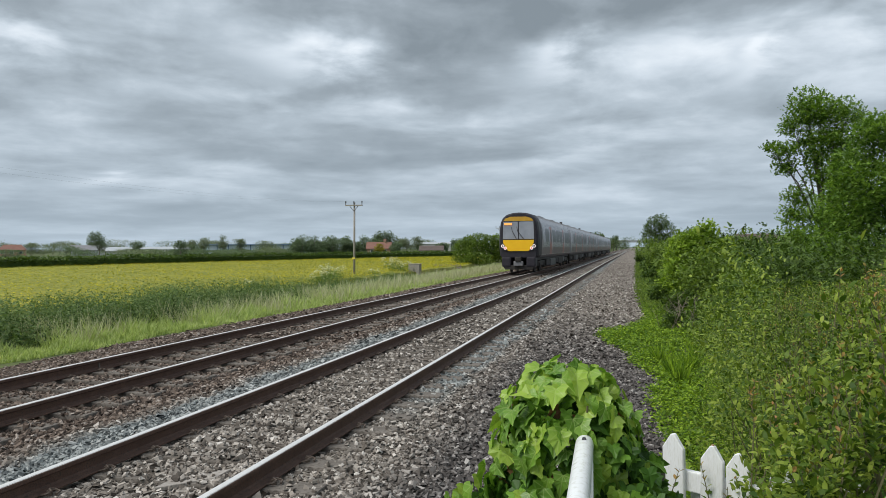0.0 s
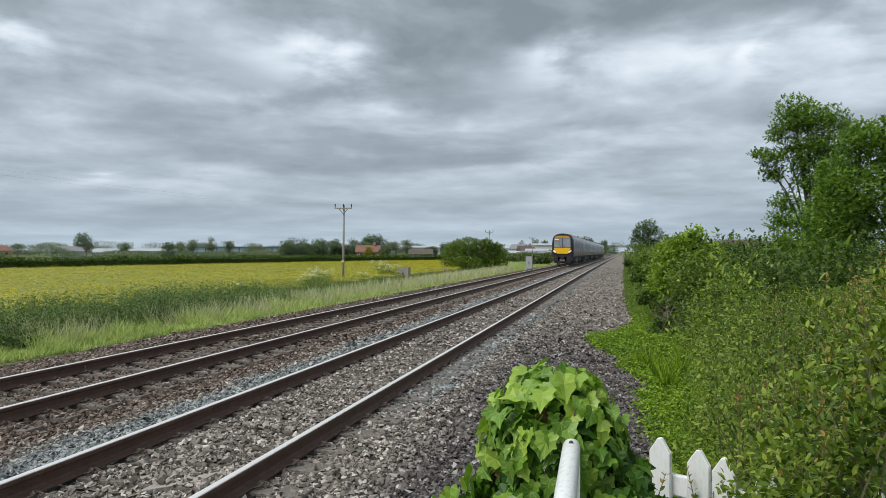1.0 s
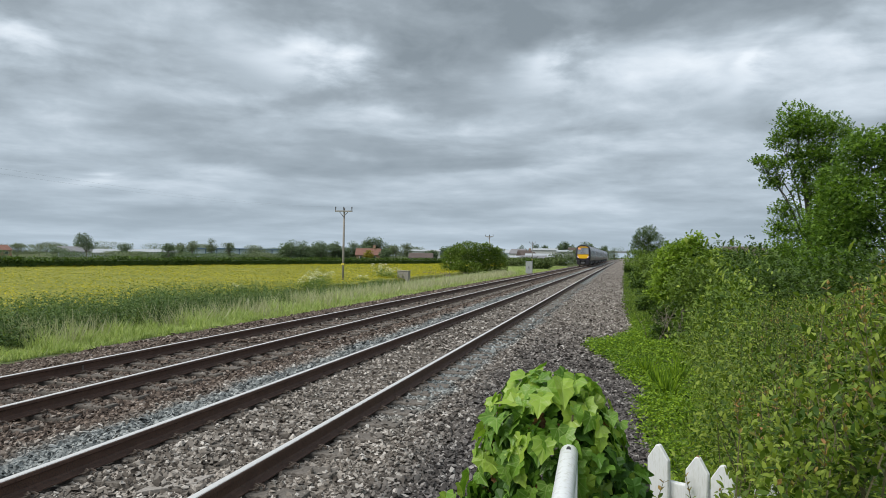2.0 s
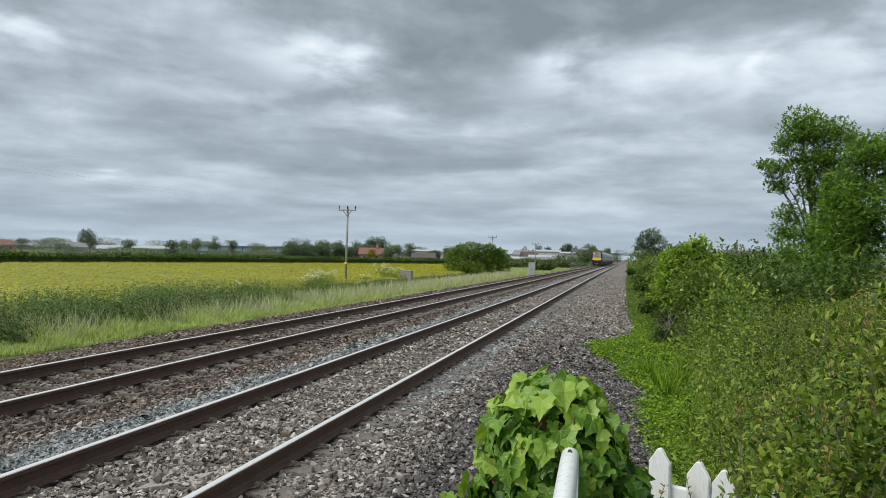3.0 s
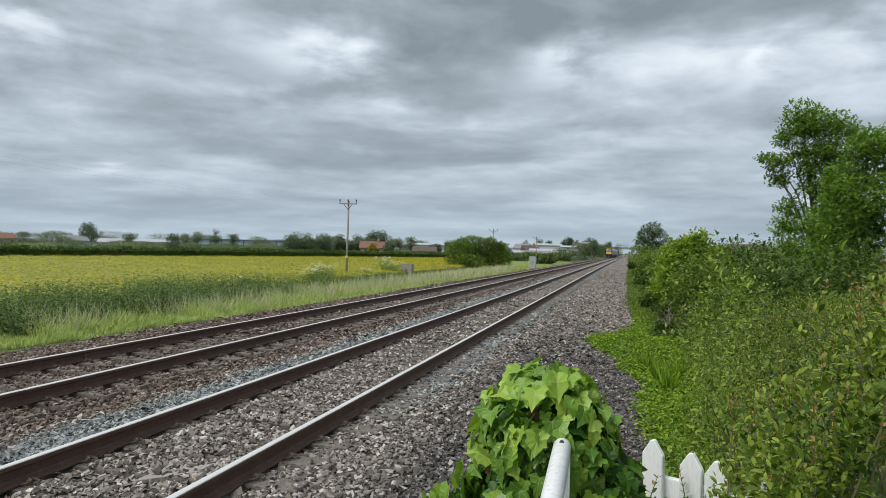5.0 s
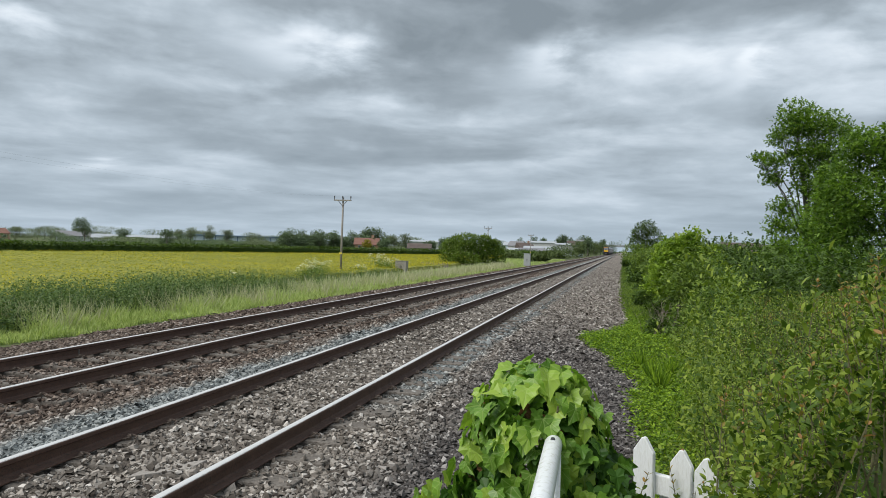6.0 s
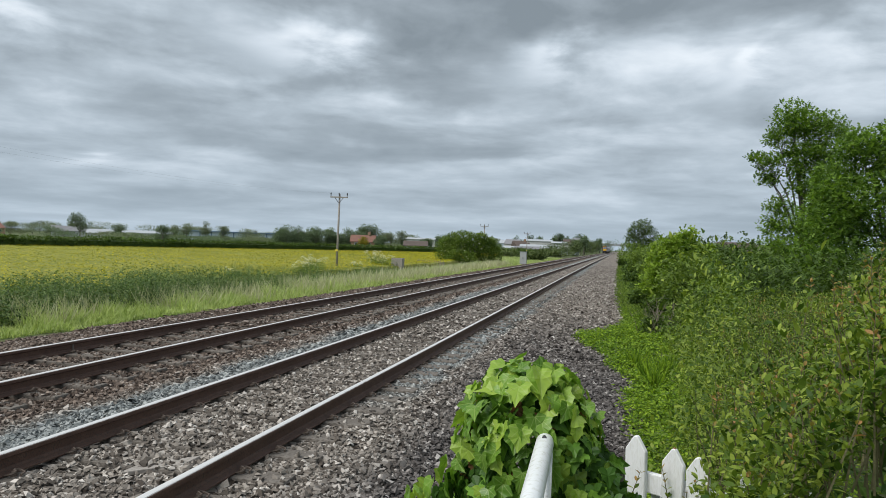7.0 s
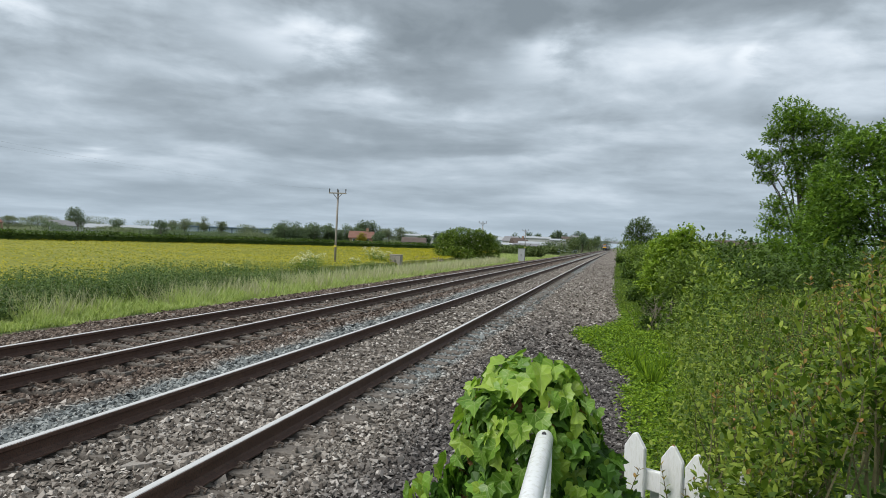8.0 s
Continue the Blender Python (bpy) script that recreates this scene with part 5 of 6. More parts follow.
for x, y, h, heads, spread in ((-15.9, 36.5, 1.3, 11, 0.8), (-16.5, 38.5, 1.4, 9, 0.7), (-15.5, 34.5, 1.1, 7, 0.5), (-17.6, 53.0, 1.6, 22, 0.9), (-16.6, 52.0, 1.3, 14, 0.8), (-16.9, 46.5, 0.9, 6, 0.5), (-16.0, 28.5, 0.95, 4, 0.4)):
    umbel_plant(x, y, h, heads, spread)

# ---- the field ----
M["crop"] = surface("crop_canopy", (0.14, 0.165, 0.022), (0.215, 0.22, 0.027), 0.12, 0.9, 0, 0.8, 3.5, (0.38, 0.35, 0.03), spread=0.3)


def hedge_x(y):
    return np.interp(y, (-60, 0, 62, 77, 95, 118, 143, 172, 205, 400), (-64, -64, -63, -61, -56.4, -48.8, -36.6, -20.5, -17, -16))


def crop_edge(y):
    """Where the crop begins beside the verge; further off it draws back to the hedge."""
    return np.interp(y, (-20, 70, 90, 120, 165), (-14.9, -15.8, -17.8, -20.5, -23.6))


def crop_top(x, y):
    return -0.06 + 0.05 * wave(x, y, 0.5) + 0.05 * wave(x, y, 1.9, 2.0)


cy = np.concatenate([np.arange(-20, 60, 0.6), np.arange(60, 166, 2.0)])
cu = np.linspace(0, 1, 110) ** 1.6
CX = crop_edge(cy)[:, None] + cu[None] * (hedge_x(cy) - crop_edge(cy) + 0.8)[:, None]
CY = np.repeat(cy[:, None], 110, 1)
CZ = crop_top(CX, CY)
CZ[:, 0] = -0.55
V = np.stack([CX.ravel(), CY.ravel(), CZ.ravel()], 1)
q = (np.arange(len(cy) - 1)[:, None] * 110 + np.arange(109)[None]).ravel()
T = np.concatenate([np.stack([q, q + 110, q + 111], 1), np.stack([q, q + 111, q + 1], 1)])
tagged(new("field_crop", big_mesh("field_crop", V, T, M["crop"], True)), "dense green crop canopy across the flat field", "crop", kind="stuff")


def crop_scatter(name, n, mat, s0, s1, lift, label, patchy):
    y = -4 + 168 * RNG.uniform(0, 1, n) ** 1.5
    u = RNG.uniform(0, 1, n) ** 1.35
    x = crop_edge(y) - 0.3 + u * (hedge_x(y) - crop_edge(y) + 0.9)
    keep = x > -1.12 * y - 4
    if patchy:
        near_edge = 0.45 * smooth01((x + 30) / 12)
        keep &= (0.6 * wave(x * 0.45, y * 0.45, 0.3, 0.5) + 0.45 * wave(x, y, 0.6, 2.0) + near_edge + RNG.normal(0, 0.4, n)) > 0.0
    x, y = x[keep], y[keep]
    z = crop_top(x, y) + RNG.uniform(-0.06, lift, len(x))
    V, T = strewn(*LEAF, np.stack([x, y, z], 1), turns(len(x), -0.5, 0.5), RNG.uniform(s0, s1, len(x)) * (0.8 + y / 90))
    tagged(new(name, big_mesh(name, V, T, mat)), label, "crop", kind="stuff")


crop_scatter("crop_leaves", 90000, M["cropleaf"], 0.06, 0.13, 0.10, "green leafy tops of the field crop", False)
crop_scatter("crop_flowers", 150000, M["flower"], 0.04, 0.10, 0.15, "yellow flowers scattered in patches over the crop", True)


M["boxgrey"] = surface("beige_grey_box", (0.31, 0.28, 0.25), (0.40, 0.37, 0.335), 2, 0.8, 0, 0.3, 20, (0.2, 0.185, 0.165))


# ---- hedge beyond the field, lineside bush and poles ----
def build_field_hedge():
    n = 34000
    y = -30 + 235 * RNG.uniform(0, 1, n) ** 0.95
    d = RNG.uniform(-1, 1, n)
    d = np.where(RNG.uniform(0, 1, n) < 0.45, RNG.uniform(0.8, 1.08, n), d)
    x = hedge_x(y) - 0.9 + d * 0.9
    h = 1.46 + 0.12 * wave(x, y, 0.12) + 0.06 * wave(x, y, 0.9)
    z = -0.5 + h * np.where(RNG.uniform(0, 1, n) < 0.45, 1.0 - 0.2 * d * d, RNG.uniform(0, 1, n))
    hedge = tagged(new("field_hedge"), "long trimmed dark green hedge along the field edge", "hedge")
    part("leaves", big_mesh("leaves", *strewn(*LEAF, np.stack([x, y, z], 1), turns(n, -0.7, 1.2), RNG.uniform(0.2, 0.42, n)), M["thorn"]), hedge)
    ys = np.arange(-40, 206, 4.0)
    prof = [(-1.6, -0.6), (-1.5, 0.6), (-0.9, 0.7), (-0.35, 0.6), (-0.25, -0.6)]
    V = [(float(hedge_x(v)) + a, v, b) for v in ys for a, b in prof]
    F = [(i * 5 + k, i * 5 + k + 1, i * 5 + k + 6, i * 5 + k + 5) for i in range(len(ys) - 1) for k in range(4)]
    part("inner_growth", mesh_of("inner_growth", V, F, M["thorn"]), hedge)


build_field_hedge()
random.seed(5)
plant("elder_bush", "large dark green elder bush dotted with pale flowers", "bush", [(-17.2, 80, 1.0, 1.6, 1.5, 1.5), (-16.4, 80, 2.2, 1.3, 1.3, 1.1), (-18.3, 80, 0.9, 1.2, 1.1, 1.4), (-15.2, 81, 1.4, 1.3, 1.2, 1.5), (-14.2, 82, 1.1, 1.3, 1.2, 1.6), (-14.6, 81, 2.4, 0.9, 0.9, 0.8), (-13.3, 83, 0.6, 0.9, 0.8, 1.2), (-17.6, 80, 2.3, 0.8, 0.7, 0.7), (-16.5, 79, 0.3, 2.0, 1.2, 0.9), (-18.6, 80, 1.9, 0.6, 0.6, 0.6), (-13.6, 82, 2.1, 0.6, 0.6, 0.6)],
      (-16, 80.5, -0.5), 0.08, M["bramble"], 19000, 0.12, 0.26, 0.42)
pf = lobes_points([(-17.2, 79.6, 0.9, 1.7, 1.6, 1.4), (-15.4, 79.8, 1.0, 1.6, 1.5, 1.4)], 130, 0.05)
tagged(new("elder_flowers", big_mesh("elder_flowers", *strewn(*LEAF, pf[pf[:, 1] < 79.8], turns(int((pf[:, 1] < 79.8).sum()), -0.2, 0.6), RNG.uniform(0.12, 0.2, int((pf[:, 1] < 79.8).sum()))), M["umbel"])), "pale cream flower heads on the elder bush", "flowers", kind="stuff")
random.seed(6)
M["scrub"] = foliage("scrub_leaf", (0.055, 0.085, 0.03), (0.095, 0.135, 0.045), (0.15, 0.19, 0.07), 0.2, 0.6, 0.2)
for x, y, r, h in ((-13.2, 140, 2.6, 1.7), (-13.5, 165, 3.0, 1.9), (-12.5, 118, 1.6, 1.2), (-15, 190, 4.5, 3.2), (-12, 210, 3.5, 4.6), (-22, 150, 5, 1.7), (-30, 175, 6, 1.9), (-24, 200, 6, 2.0), (-11.5, 260, 4, 5.5), (-10.8, 330, 4, 6.0), (-11.5, 390, 5, 6.5), (11, 260, 5, 3.2), (12, 330, 5, 3.0), (9, 200, 4, 3.0), (15, 420, 6, 3)):
    plant("shrub", "loose green shrub on the far lineside", "shrub", bush_lobes(x, y, r, h), (x, y, -0.5), 0.06, M["scrub"], 1500, 0.28, 0.55, 0.5, LEAF, "far lineside shrubs")


def build_pole(x, y, h, lean=0.0, wires_to=None, label="weathered wooden telegraph pole with a crossarm and insulators"):
    pole = tagged(new("telegraph_pole"), label, "pole", "telegraph poles")
    pole.matrix_basis = pose(x, y, -0.55, 0, lean, 0)
    V, T = tube([(0, 0, 0), (0, 0, h * 0.5), (0, 0, h)], [0.078, 0.07, 0.058], 12)
    part("shaft", big_mesh("shaft", V, T, M["pole"], True), pole)
    part("crossarm", box_mesh("crossarm", (-0.62, 0.62, -0.15, -0.07, h - 0.25, h - 0.17), M["pole"], 0.012), pole)
    for s in (-1, 1):
        V, T = tube([(s * 0.3, -0.1, h - 0.26), (0, -0.1, h - 0.6)], [0.02, 0.02], 5)
        part("brace", big_mesh("brace", V, T, M["cable"]), pole)
    for sx in (-0.58, 0.0, 0.58):
        V, T = tube([(sx, -0.11, h - 0.2), (sx, -0.11, h - 0.05), (sx, -0.11, h + 0.02), (sx, -0.11, h + 0.09)], [0.02, 0.03, 0.05, 0.025], 8)
        part("insulator", big_mesh("insulator", V, T, M["cable"], True), pole, "dark insulator")
    part("plate", box_mesh("plate", (-0.10, 0.10, -0.125, -0.112, 1.5, 1.62), M["poleyellow"], 0.004), pole, "small yellow plate")
    if wires_to:
        for k, sx in enumerate((-0.58, 0.58)):
            a, b = Vector((sx, -0.11, h + 0.06)), Vector((wires_to[0] + sx, wires_to[1], wires_to[2]))
            pts = [a.lerp(b, i / 14) - Vector((0, 0, 4 * 0.8 * (i / 14) * (1 - i / 14))) for i in range(15)]
            V, T = tube(pts, [0.0016] * 15, 4)
            part("wire", big_mesh("wire", V, T, M["wire"]), pole, "thin overhead wire")


build_pole(-18.15, 46.2, 5.34, 0.6, (0.3, -48.0, 5.3))
build_pole(-19.3, 110, 5.4)
build_pole(-17.4, 150, 5.2)


def build_cabinet(x, y, w, d, h, mat, label):
    cab = tagged(new("lineside_cabinet"), label, "cabinet")
    cab.matrix_basis = pose(x, y, -0.52)
    part("body", box_mesh("body", (-w / 2, w / 2, 0, d, 0.08, h - 0.05), mat, 0.015), cab)
    part("lid", box_mesh("lid", (-w / 2 - 0.03, w / 2 + 0.03, -0.03, d + 0.03, h - 0.05, h), mat, 0.012), cab)
    part("plinth", box_mesh("plinth", (-w / 2 - 0.04, w / 2 + 0.04, -0.04, d + 0.04, 0, 0.08), M["concrete"], 0.01), cab)
    for s in (-1, 1):
        dr = part("door", box_mesh("door", (s * w / 4 - w / 4 + 0.02, s * w / 4 + w / 4 - 0.02, -0.015, 0.004, 0.14, h - 0.09), mat, 0.005), cab)
        part("handle", box_mesh("handle", (s * 0.04 - 0.012, s * 0.04 + 0.012, -0.045, -0.012, h * 0.45, h * 0.6), M["cable"], 0.004), dr)


build_cabinet(-10.85, 89.8, 0.78, 0.6, 1.62, M["cabgrey"], "pale grey steel lineside equipment cabinet")
build_cabinet(-15.82, 52.5, 0.86, 0.6, 1.02, M["boxgrey"], "weathered beige-grey lineside box in the grass")


def build_paling(x0, y0, n):
    f = tagged(new("paling_fence"), "short run of dark weathered wooden palings", "fence")
    f.matrix_basis = pose(x0, y0, -0.5)
    for k in range(n):
        part("pale", box_mesh("pale", (k * 0.17, k * 0.17 + 0.07, 0, 0.03, 0, 0.62 + 0.06 * math.sin(k * 2.1)), M["oldwood"], 0.006), f)
    part("rail", box_mesh("rail", (-0.05, n * 0.17, 0.03, 0.07, 0.3, 0.38), M["oldwood"], 0.006), f)


build_paling(-17.9, 66.0, 16)

def build_slab():
    bm = bmesh.new()
    box_bm(bm, -0.2, 0.2, -0.11, 0.11, 0.0, 0.035, 0.008)
    for v in bm.verts:
        v.co.x += 0.25 * v.co.y
        v.co.y += 0.12 * math.sin(9 * v.co.x)
    slab = tagged(new("concrete_slab", bm_mesh("concrete_slab", bm, M["slab"])), "flat pale broken concrete slab lying in the ballast", "slab")
    slab.matrix_basis = pose(-3.34, 4.53, -0.19, 2, -2, 8)


M["slab"] = surface("pale_concrete", (0.28, 0.255, 0.23), (0.36, 0.33, 0.30), 5, 0.9, 0, 0.3, 50, (0.22, 0.20, 0.18))
build_slab()

# ---- distance ----
M["brickred"] = surface("red_roof_tile", (0.17, 0.085, 0.065), (0.22, 0.115, 0.085), 1.2, 0.85, 0, 0.4, 6)
M["brownroof"] = surface("brown_roof_tile", (0.085, 0.065, 0.058), (0.12, 0.092, 0.08), 1.2, 0.85, 0, 0.4, 6)
M["housebrick"] = surface("house_brick", (0.33, 0.20, 0.13), (0.40, 0.26, 0.18), 1.5, 0.9, 0, 0.3, 8)
M["render"] = surface("pale_wall_render", (0.52, 0.52, 0.51), (0.60, 0.60, 0.59), 0.6, 0.85, 0, 0.1, 5)
M["cladding"] = surface("pale_blue_cladding", (0.52, 0.60, 0.67), (0.60, 0.68, 0.74), 0.3, 0.6, 0, 0.1, 4)
M["bluetrim"] = surface("blue_trim", (0.10, 0.17, 0.27), (0.13, 0.21, 0.32), 0.5, 0.6)
M["metalroof"] = surface("light_metal_roof", (0.34, 0.365, 0.39), (0.42, 0.445, 0.465), 0.4, 0.5, 0, 0.1, 4)
M["darkpane"] = surface("dark_window_pane", (0.03, 0.035, 0.045), (0.05, 0.055, 0.065), 1, 0.15, 0, 0, 10, spec=0.8)
M["bridgeconc"] = surface("bridge_concrete", (0.34, 0.36, 0.37), (0.42, 0.44, 0.45), 0.4, 0.85, 0, 0.2, 3)


def house(name, label, x, y, turn, w, d, eave, ridge, wall, roof, windows=3, hip=0.0, chimney=False):
    h = tagged(new(name), label, "building")
    h.matrix_basis = pose(x, y, -0.5, 0, 0, turn)
    part("wall", box_mesh("wall", (-w / 2, w / 2, -d / 2, d / 2, 0, eave), wall), h)
    o = 0.35
    a = [(-w / 2 - o, -d / 2 - o, eave), (w / 2 + o, -d / 2 - o, eave), (w / 2 + o, d / 2 + o, eave), (-w / 2 - o, d / 2 + o, eave), (-w / 2 - o + hip, 0, ridge), (w / 2 + o - hip, 0, ridge)]
    b = [(p[0], p[1], p[2] - 0.18) for p in a[:4]]
    F = [(0, 1, 5, 4), (2, 3, 4, 5), (1, 2, 5), (3, 0, 4), (6, 9, 8, 7), (0, 6, 7, 1), (1, 7, 8, 2), (2, 8, 9, 3), (3, 9, 6, 0)]
    rf = part("roof", mesh_of("roof", a + b, F, roof), h)
    if chimney:
        part("chimney", box_mesh("chimney", (w * 0.25 - 0.4, w * 0.25 + 0.4, -0.35, 0.35, eave, ridge + 0.9), M["housebrick"], 0.03), rf)
    for k in range(windows):
        cx = -w / 2 + w * (k + 0.5) / windows
        win = part("window", box_mesh("window", (cx - 0.75, cx + 0.75, -d / 2 - 0.06, -d / 2 + 0.02, 0.9, min(eave - 0.3, 2.2)), M["render"], 0.02), h)
        part("pane", box_mesh("pane", (cx - 0.62, cx + 0.62, -d / 2 - 0.09, -d / 2 - 0.05, 1.03, min(eave - 0.43, 2.07)), M["darkpane"]), win)


house("house", "brick house with a red tiled hipped roof", -259, 262, 40, 10, 8, 2.7, 5.0, M["housebrick"], M["brickred"], 3, 2.0)
house("barn", "dark low barn with a rounded grey roof", -229, 272, 40, 13, 9, 2.4, 4.6, M["bridgeconc"], M["roofgrey"], 0)
house("shed", "low shed with a pale sheet roof", -205, 262, 35, 10, 8, 2.0, 3.6, M["bridgeconc"], M["metalroof"], 0)
house("warehouse", "long low warehouse with a light metal roof", -213, 302, 32, 24, 12, 2.6, 3.8, M["render"], M["metalroof"], 0)
house("cottage", "brick cottage with a red tiled roof among trees", -75, 214, 15, 7, 6, 2.2, 4.2, M["housebrick"], M["brickred"], 2, 0, True)
house("bungalow", "brown-roofed bungalow with pale gables", -61, 224, 12, 7, 6, 1.5, 3.0, M["render"], M["brownroof"], 3)
house("house", "modern pale house with a flat wide roof", -86, 324, 10, 13, 8, 4.2, 4.9, M["render"], M["metalroof"], 4)
house("warehouse", "long white-walled industrial shed", -27.5, 282, 5, 15, 10, 2.2, 3.4, M["render"], M["metalroof"], 5)
house("warehouse", "tall pale grey industrial building", -33, 334, 5, 11, 10, 5.2, 6.0, M["render"], M["metalroof"], 0)
house("warehouse", "white flat-roofed industrial building", -22, 304, 5, 6, 8, 4.4, 5.0, M["render"], M["metalroof"], 2)
house("warehouse", "low dark-roofed depot building", -15.5, 264, 3, 6.5, 8, 2.4, 3.2, M["cladding"], M["roofgrey"], 2)
house("house", "pale tower-like house gable", -15.2, 304, 0, 2.6, 5, 5.8, 6.6, M["render"], M["roofgrey"], 0)
house("warehouse", "distant pale warehouse behind the houses", -52, 372, 5, 9, 10, 4.0, 5.6, M["cladding"], M["metalroof"], 0)
house("house", "distant brick house with a brown roof", -41, 330, 20, 7, 6, 2.8, 5.0, M["housebrick"], M["brownroof"], 2, 0, True)
house("house", "distant pale house with a grey roof", -47, 350, -15, 7, 6, 3.6, 5.8, M["render"], M["roofgrey"], 3)
house("house", "distant small brick house with a brown roof", -37, 300, 30, 6, 6, 2.4, 4.2, M["housebrick"], M["brownroof"], 2)
house("shed", "low grey shed with a dark roof", -30, 262, 8, 9, 6, 1.7, 2.6, M["bridgeconc"], M["roofgrey"], 0)
house("house", "distant cream house with a brown roof", -20, 345, 10, 6, 6, 4.6, 6.6, M["render"], M["brownroof"], 2)
house("shed", "low white shed among the scrub", -38, 268, -5, 6, 5, 1.6, 2.5, M["render"], M["metalroof"], 0)
house("house", "brick house roof behind the shrubs", 31, 205, -8, 9, 8, 3.0, 5.4, M["housebrick"], M["brownroof"], 2)
house("house", "pale roofed house behind the shrubs", 38, 206, -8, 7, 8, 3.0, 5.0, M["render"], M["oldwood"], 2)


def build_blue_warehouse():
    w = tagged(new("blue_warehouse"), "very long pale blue warehouse with dark blue posts and eaves", "building")
    w.matrix_basis = pose(-213, 384, -0.5, 0, 0, 30)
    part("wall", box_mesh("wall", (-36, 36, -10, 10, 0, 4.6), M["cladding"]), w)
    part("roof", box_mesh("roof", (-37, 37, -11, 11, 4.6, 5.2), M["bluetrim"], 0.1), w)
    for k in range(13):
        part("post", box_mesh("post", (-36 + 6 * k - 0.25, -36 + 6 * k + 0.25, -10.4, -10.02, 0, 4.6), M["bluetrim"]), w)
    for k in (3, 5, 8, 10):
        part("roof_vent", box_mesh("roof_vent", (-36 + 6 * k - 0.7, -36 + 6 * k + 0.7, -6, -4.5, 5.2, 6.2), M["roofgrey"], 0.1), w)


build_blue_warehouse()


def far_tree(x, y, w, h, mat, label, n=1300, lift=0.22, k=8):
    lob = []
    for i in range(k):
        a, q = random.uniform(0, 6.28), w * 0.5 * random.uniform(0.1, 0.62)
        zz = -0.5 + h * random.uniform(lift + 0.12, 0.84)
        s = w * random.uniform(0.17, 0.3)
        lob.append((x + q * math.cos(a), y + q * math.sin(a), zz, s, s, min(s, h * 0.2)))
    lob.append((x, y, -0.5 + h * 0.82, w * 0.2, w * 0.2, h * 0.17))
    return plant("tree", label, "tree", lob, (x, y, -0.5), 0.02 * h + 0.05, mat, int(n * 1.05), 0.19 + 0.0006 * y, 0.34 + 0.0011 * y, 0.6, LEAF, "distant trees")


random.seed(33)
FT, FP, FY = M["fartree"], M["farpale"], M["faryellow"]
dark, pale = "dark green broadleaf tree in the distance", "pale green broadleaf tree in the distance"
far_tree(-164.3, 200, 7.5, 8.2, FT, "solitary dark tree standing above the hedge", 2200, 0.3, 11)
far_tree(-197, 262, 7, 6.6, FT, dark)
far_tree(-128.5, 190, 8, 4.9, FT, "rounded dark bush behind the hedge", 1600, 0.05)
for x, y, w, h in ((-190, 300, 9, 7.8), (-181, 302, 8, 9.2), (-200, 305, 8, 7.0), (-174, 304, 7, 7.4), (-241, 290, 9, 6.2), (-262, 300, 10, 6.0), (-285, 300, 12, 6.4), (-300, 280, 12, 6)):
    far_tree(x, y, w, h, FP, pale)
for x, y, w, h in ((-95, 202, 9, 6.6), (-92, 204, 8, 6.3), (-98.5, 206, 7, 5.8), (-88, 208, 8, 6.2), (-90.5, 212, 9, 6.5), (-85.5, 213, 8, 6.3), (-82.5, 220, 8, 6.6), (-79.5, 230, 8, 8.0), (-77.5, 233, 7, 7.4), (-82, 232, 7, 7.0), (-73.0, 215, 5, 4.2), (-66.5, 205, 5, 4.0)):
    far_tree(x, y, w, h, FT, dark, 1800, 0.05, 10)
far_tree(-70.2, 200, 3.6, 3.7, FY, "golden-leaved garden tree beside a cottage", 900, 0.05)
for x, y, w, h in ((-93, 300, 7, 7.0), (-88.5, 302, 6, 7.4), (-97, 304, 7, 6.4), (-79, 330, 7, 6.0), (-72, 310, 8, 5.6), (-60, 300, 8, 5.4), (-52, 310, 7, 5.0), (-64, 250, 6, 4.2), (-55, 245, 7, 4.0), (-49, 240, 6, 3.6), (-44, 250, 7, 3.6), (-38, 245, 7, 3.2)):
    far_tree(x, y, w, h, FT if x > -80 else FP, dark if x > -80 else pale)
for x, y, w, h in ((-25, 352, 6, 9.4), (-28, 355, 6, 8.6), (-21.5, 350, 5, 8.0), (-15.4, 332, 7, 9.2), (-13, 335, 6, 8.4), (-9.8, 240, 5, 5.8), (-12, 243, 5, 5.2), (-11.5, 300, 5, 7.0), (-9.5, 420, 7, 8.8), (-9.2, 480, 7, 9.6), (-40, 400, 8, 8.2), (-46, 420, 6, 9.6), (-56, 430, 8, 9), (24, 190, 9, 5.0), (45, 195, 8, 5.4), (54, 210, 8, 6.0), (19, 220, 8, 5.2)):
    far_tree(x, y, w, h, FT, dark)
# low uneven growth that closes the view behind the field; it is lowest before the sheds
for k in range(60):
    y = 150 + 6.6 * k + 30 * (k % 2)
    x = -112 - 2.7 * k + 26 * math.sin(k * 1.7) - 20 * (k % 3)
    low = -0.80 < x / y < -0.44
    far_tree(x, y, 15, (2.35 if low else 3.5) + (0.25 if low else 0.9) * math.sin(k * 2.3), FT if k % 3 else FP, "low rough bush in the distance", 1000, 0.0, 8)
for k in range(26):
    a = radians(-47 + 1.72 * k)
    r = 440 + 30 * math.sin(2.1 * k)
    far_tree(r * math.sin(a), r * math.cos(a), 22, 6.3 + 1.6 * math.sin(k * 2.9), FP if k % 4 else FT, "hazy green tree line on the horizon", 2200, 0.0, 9)
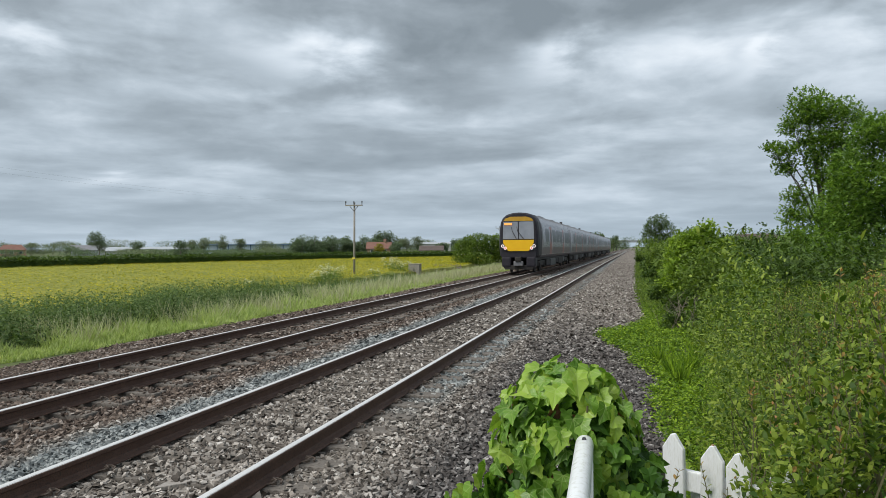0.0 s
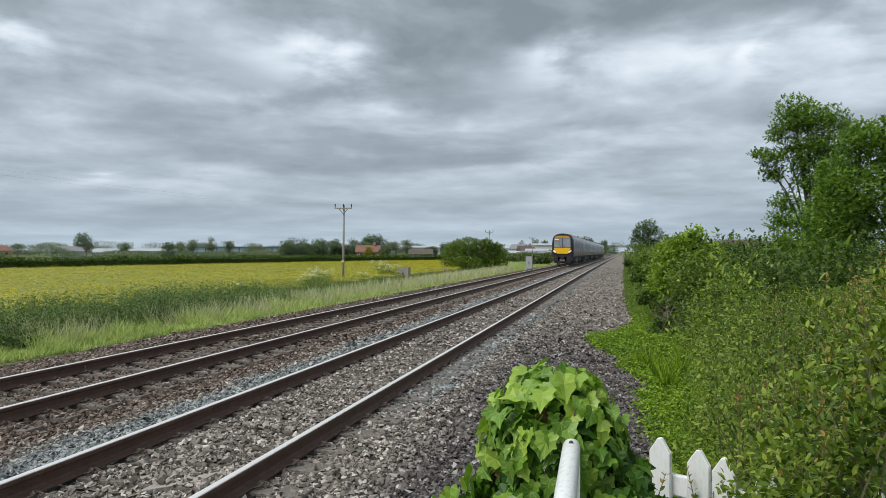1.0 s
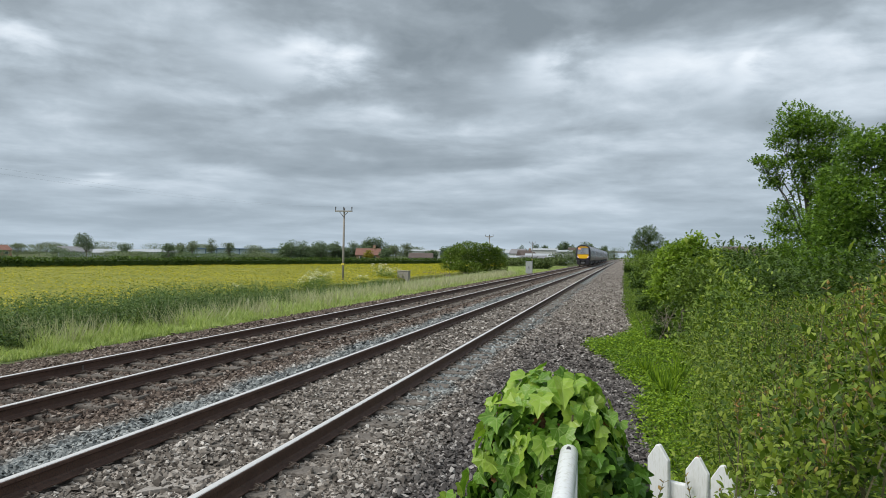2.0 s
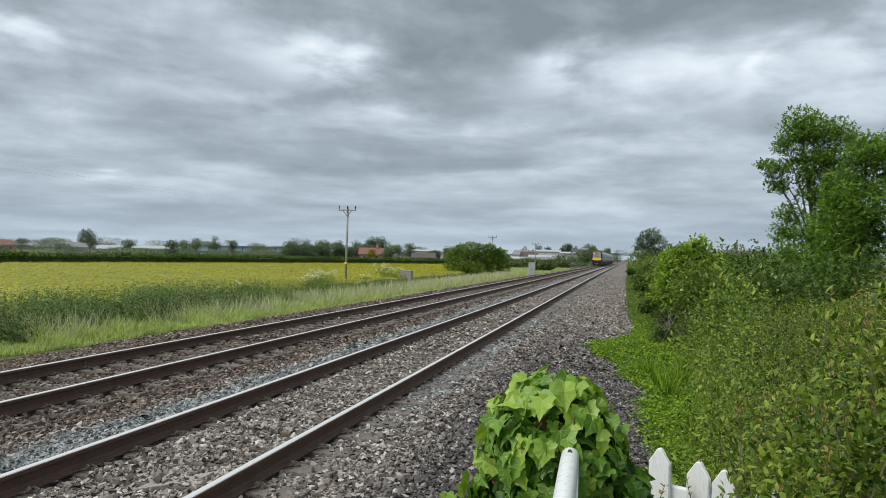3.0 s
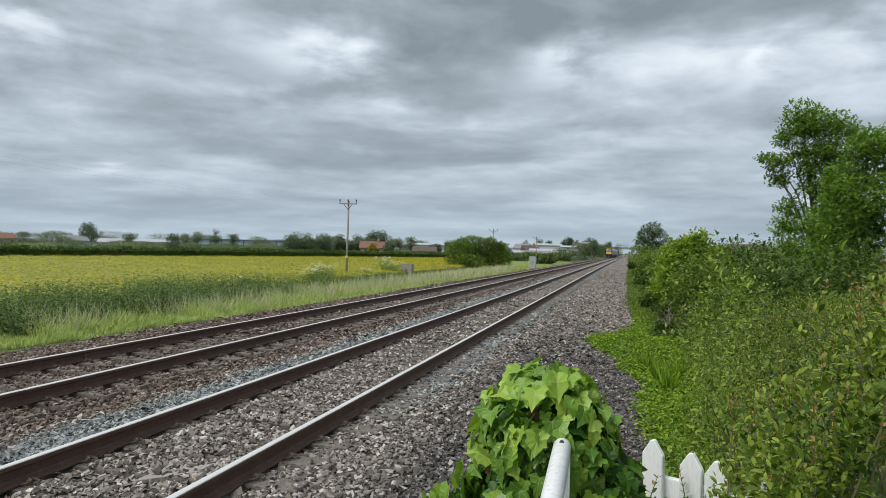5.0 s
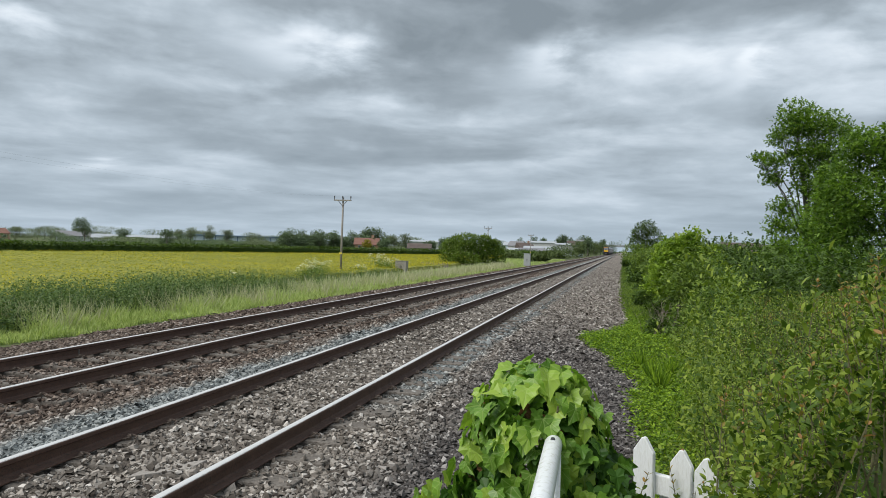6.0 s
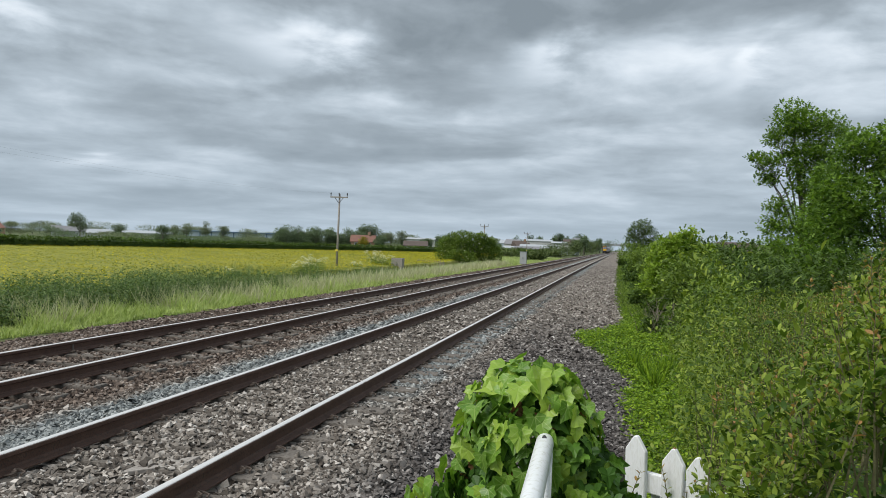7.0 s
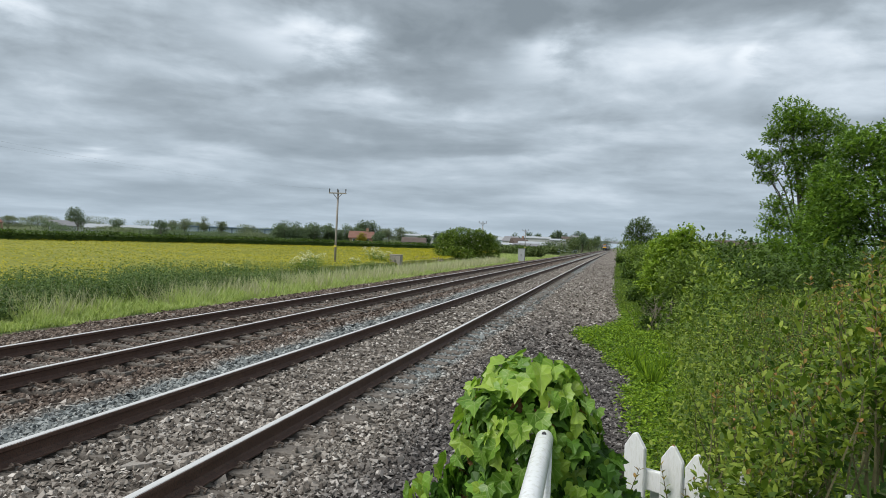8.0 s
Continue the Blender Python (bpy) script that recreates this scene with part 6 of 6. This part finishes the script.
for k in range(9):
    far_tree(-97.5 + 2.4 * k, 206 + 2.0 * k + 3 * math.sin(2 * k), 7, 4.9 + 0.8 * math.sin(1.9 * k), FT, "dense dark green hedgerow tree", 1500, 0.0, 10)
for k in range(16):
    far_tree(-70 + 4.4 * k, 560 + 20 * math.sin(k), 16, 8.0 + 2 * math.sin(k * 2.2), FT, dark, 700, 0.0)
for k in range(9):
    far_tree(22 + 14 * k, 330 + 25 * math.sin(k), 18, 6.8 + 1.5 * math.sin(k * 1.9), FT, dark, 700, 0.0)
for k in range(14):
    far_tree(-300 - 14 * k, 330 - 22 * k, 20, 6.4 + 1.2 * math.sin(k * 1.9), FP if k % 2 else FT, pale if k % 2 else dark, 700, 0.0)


def build_bridge():
    b = tagged(new("road_bridge"), "pale grey concrete road bridge over the railway", "bridge")
    b.matrix_basis = pose(3.5, 640, -0.5)
    part("deck", box_mesh("deck", (-26, 30, -4, 4, 5.9, 6.8), M["bridgeconc"], 0.05), b)
    for y0 in (-4.2, 3.9):
        part("parapet", box_mesh("parapet", (-26, 30, y0, y0 + 0.3, 6.8, 7.9), M["metalroof"], 0.03), b)
    for x0 in (-13.5, 3.0):
        part("pier", box_mesh("pier", (x0 - 0.7, x0 + 0.7, -3.6, 3.6, 0, 5.9), M["bridgeconc"], 0.05), b)
    for x0, x1 in ((-60, -24), (28, 70)):
        V = [(x0, -14, 0), (x1, -14, 0), (x1, 14, 0), (x0, 14, 0), (x0, -4, 6.8 if x0 > 0 else 1.0), (x1, -4, 1.0 if x0 > 0 else 6.8), (x1, 4, 1.0 if x0 > 0 else 6.8), (x0, 4, 6.8 if x0 > 0 else 1.0)]
        part("embankment", mesh_of("embankment", V, [(0, 1, 5, 4), (1, 2, 6, 5), (2, 3, 7, 6), (3, 0, 4, 7), (4, 5, 6, 7)], M["soil"]), b, "green grassy approach bank")


build_bridge()


def train_pose(t):
    y = train_y(t)
    a, b = float(bend(y)), float(bend(y + 144))
    return pose(TRAIN_X + a, y, 0, 0, 0, -math.degrees(math.atan2(b - a, 144)))


def motions():
    walk(TRAIN, [(0.5 * k, train_pose(0.5 * k)) for k in range(17)])


motions()
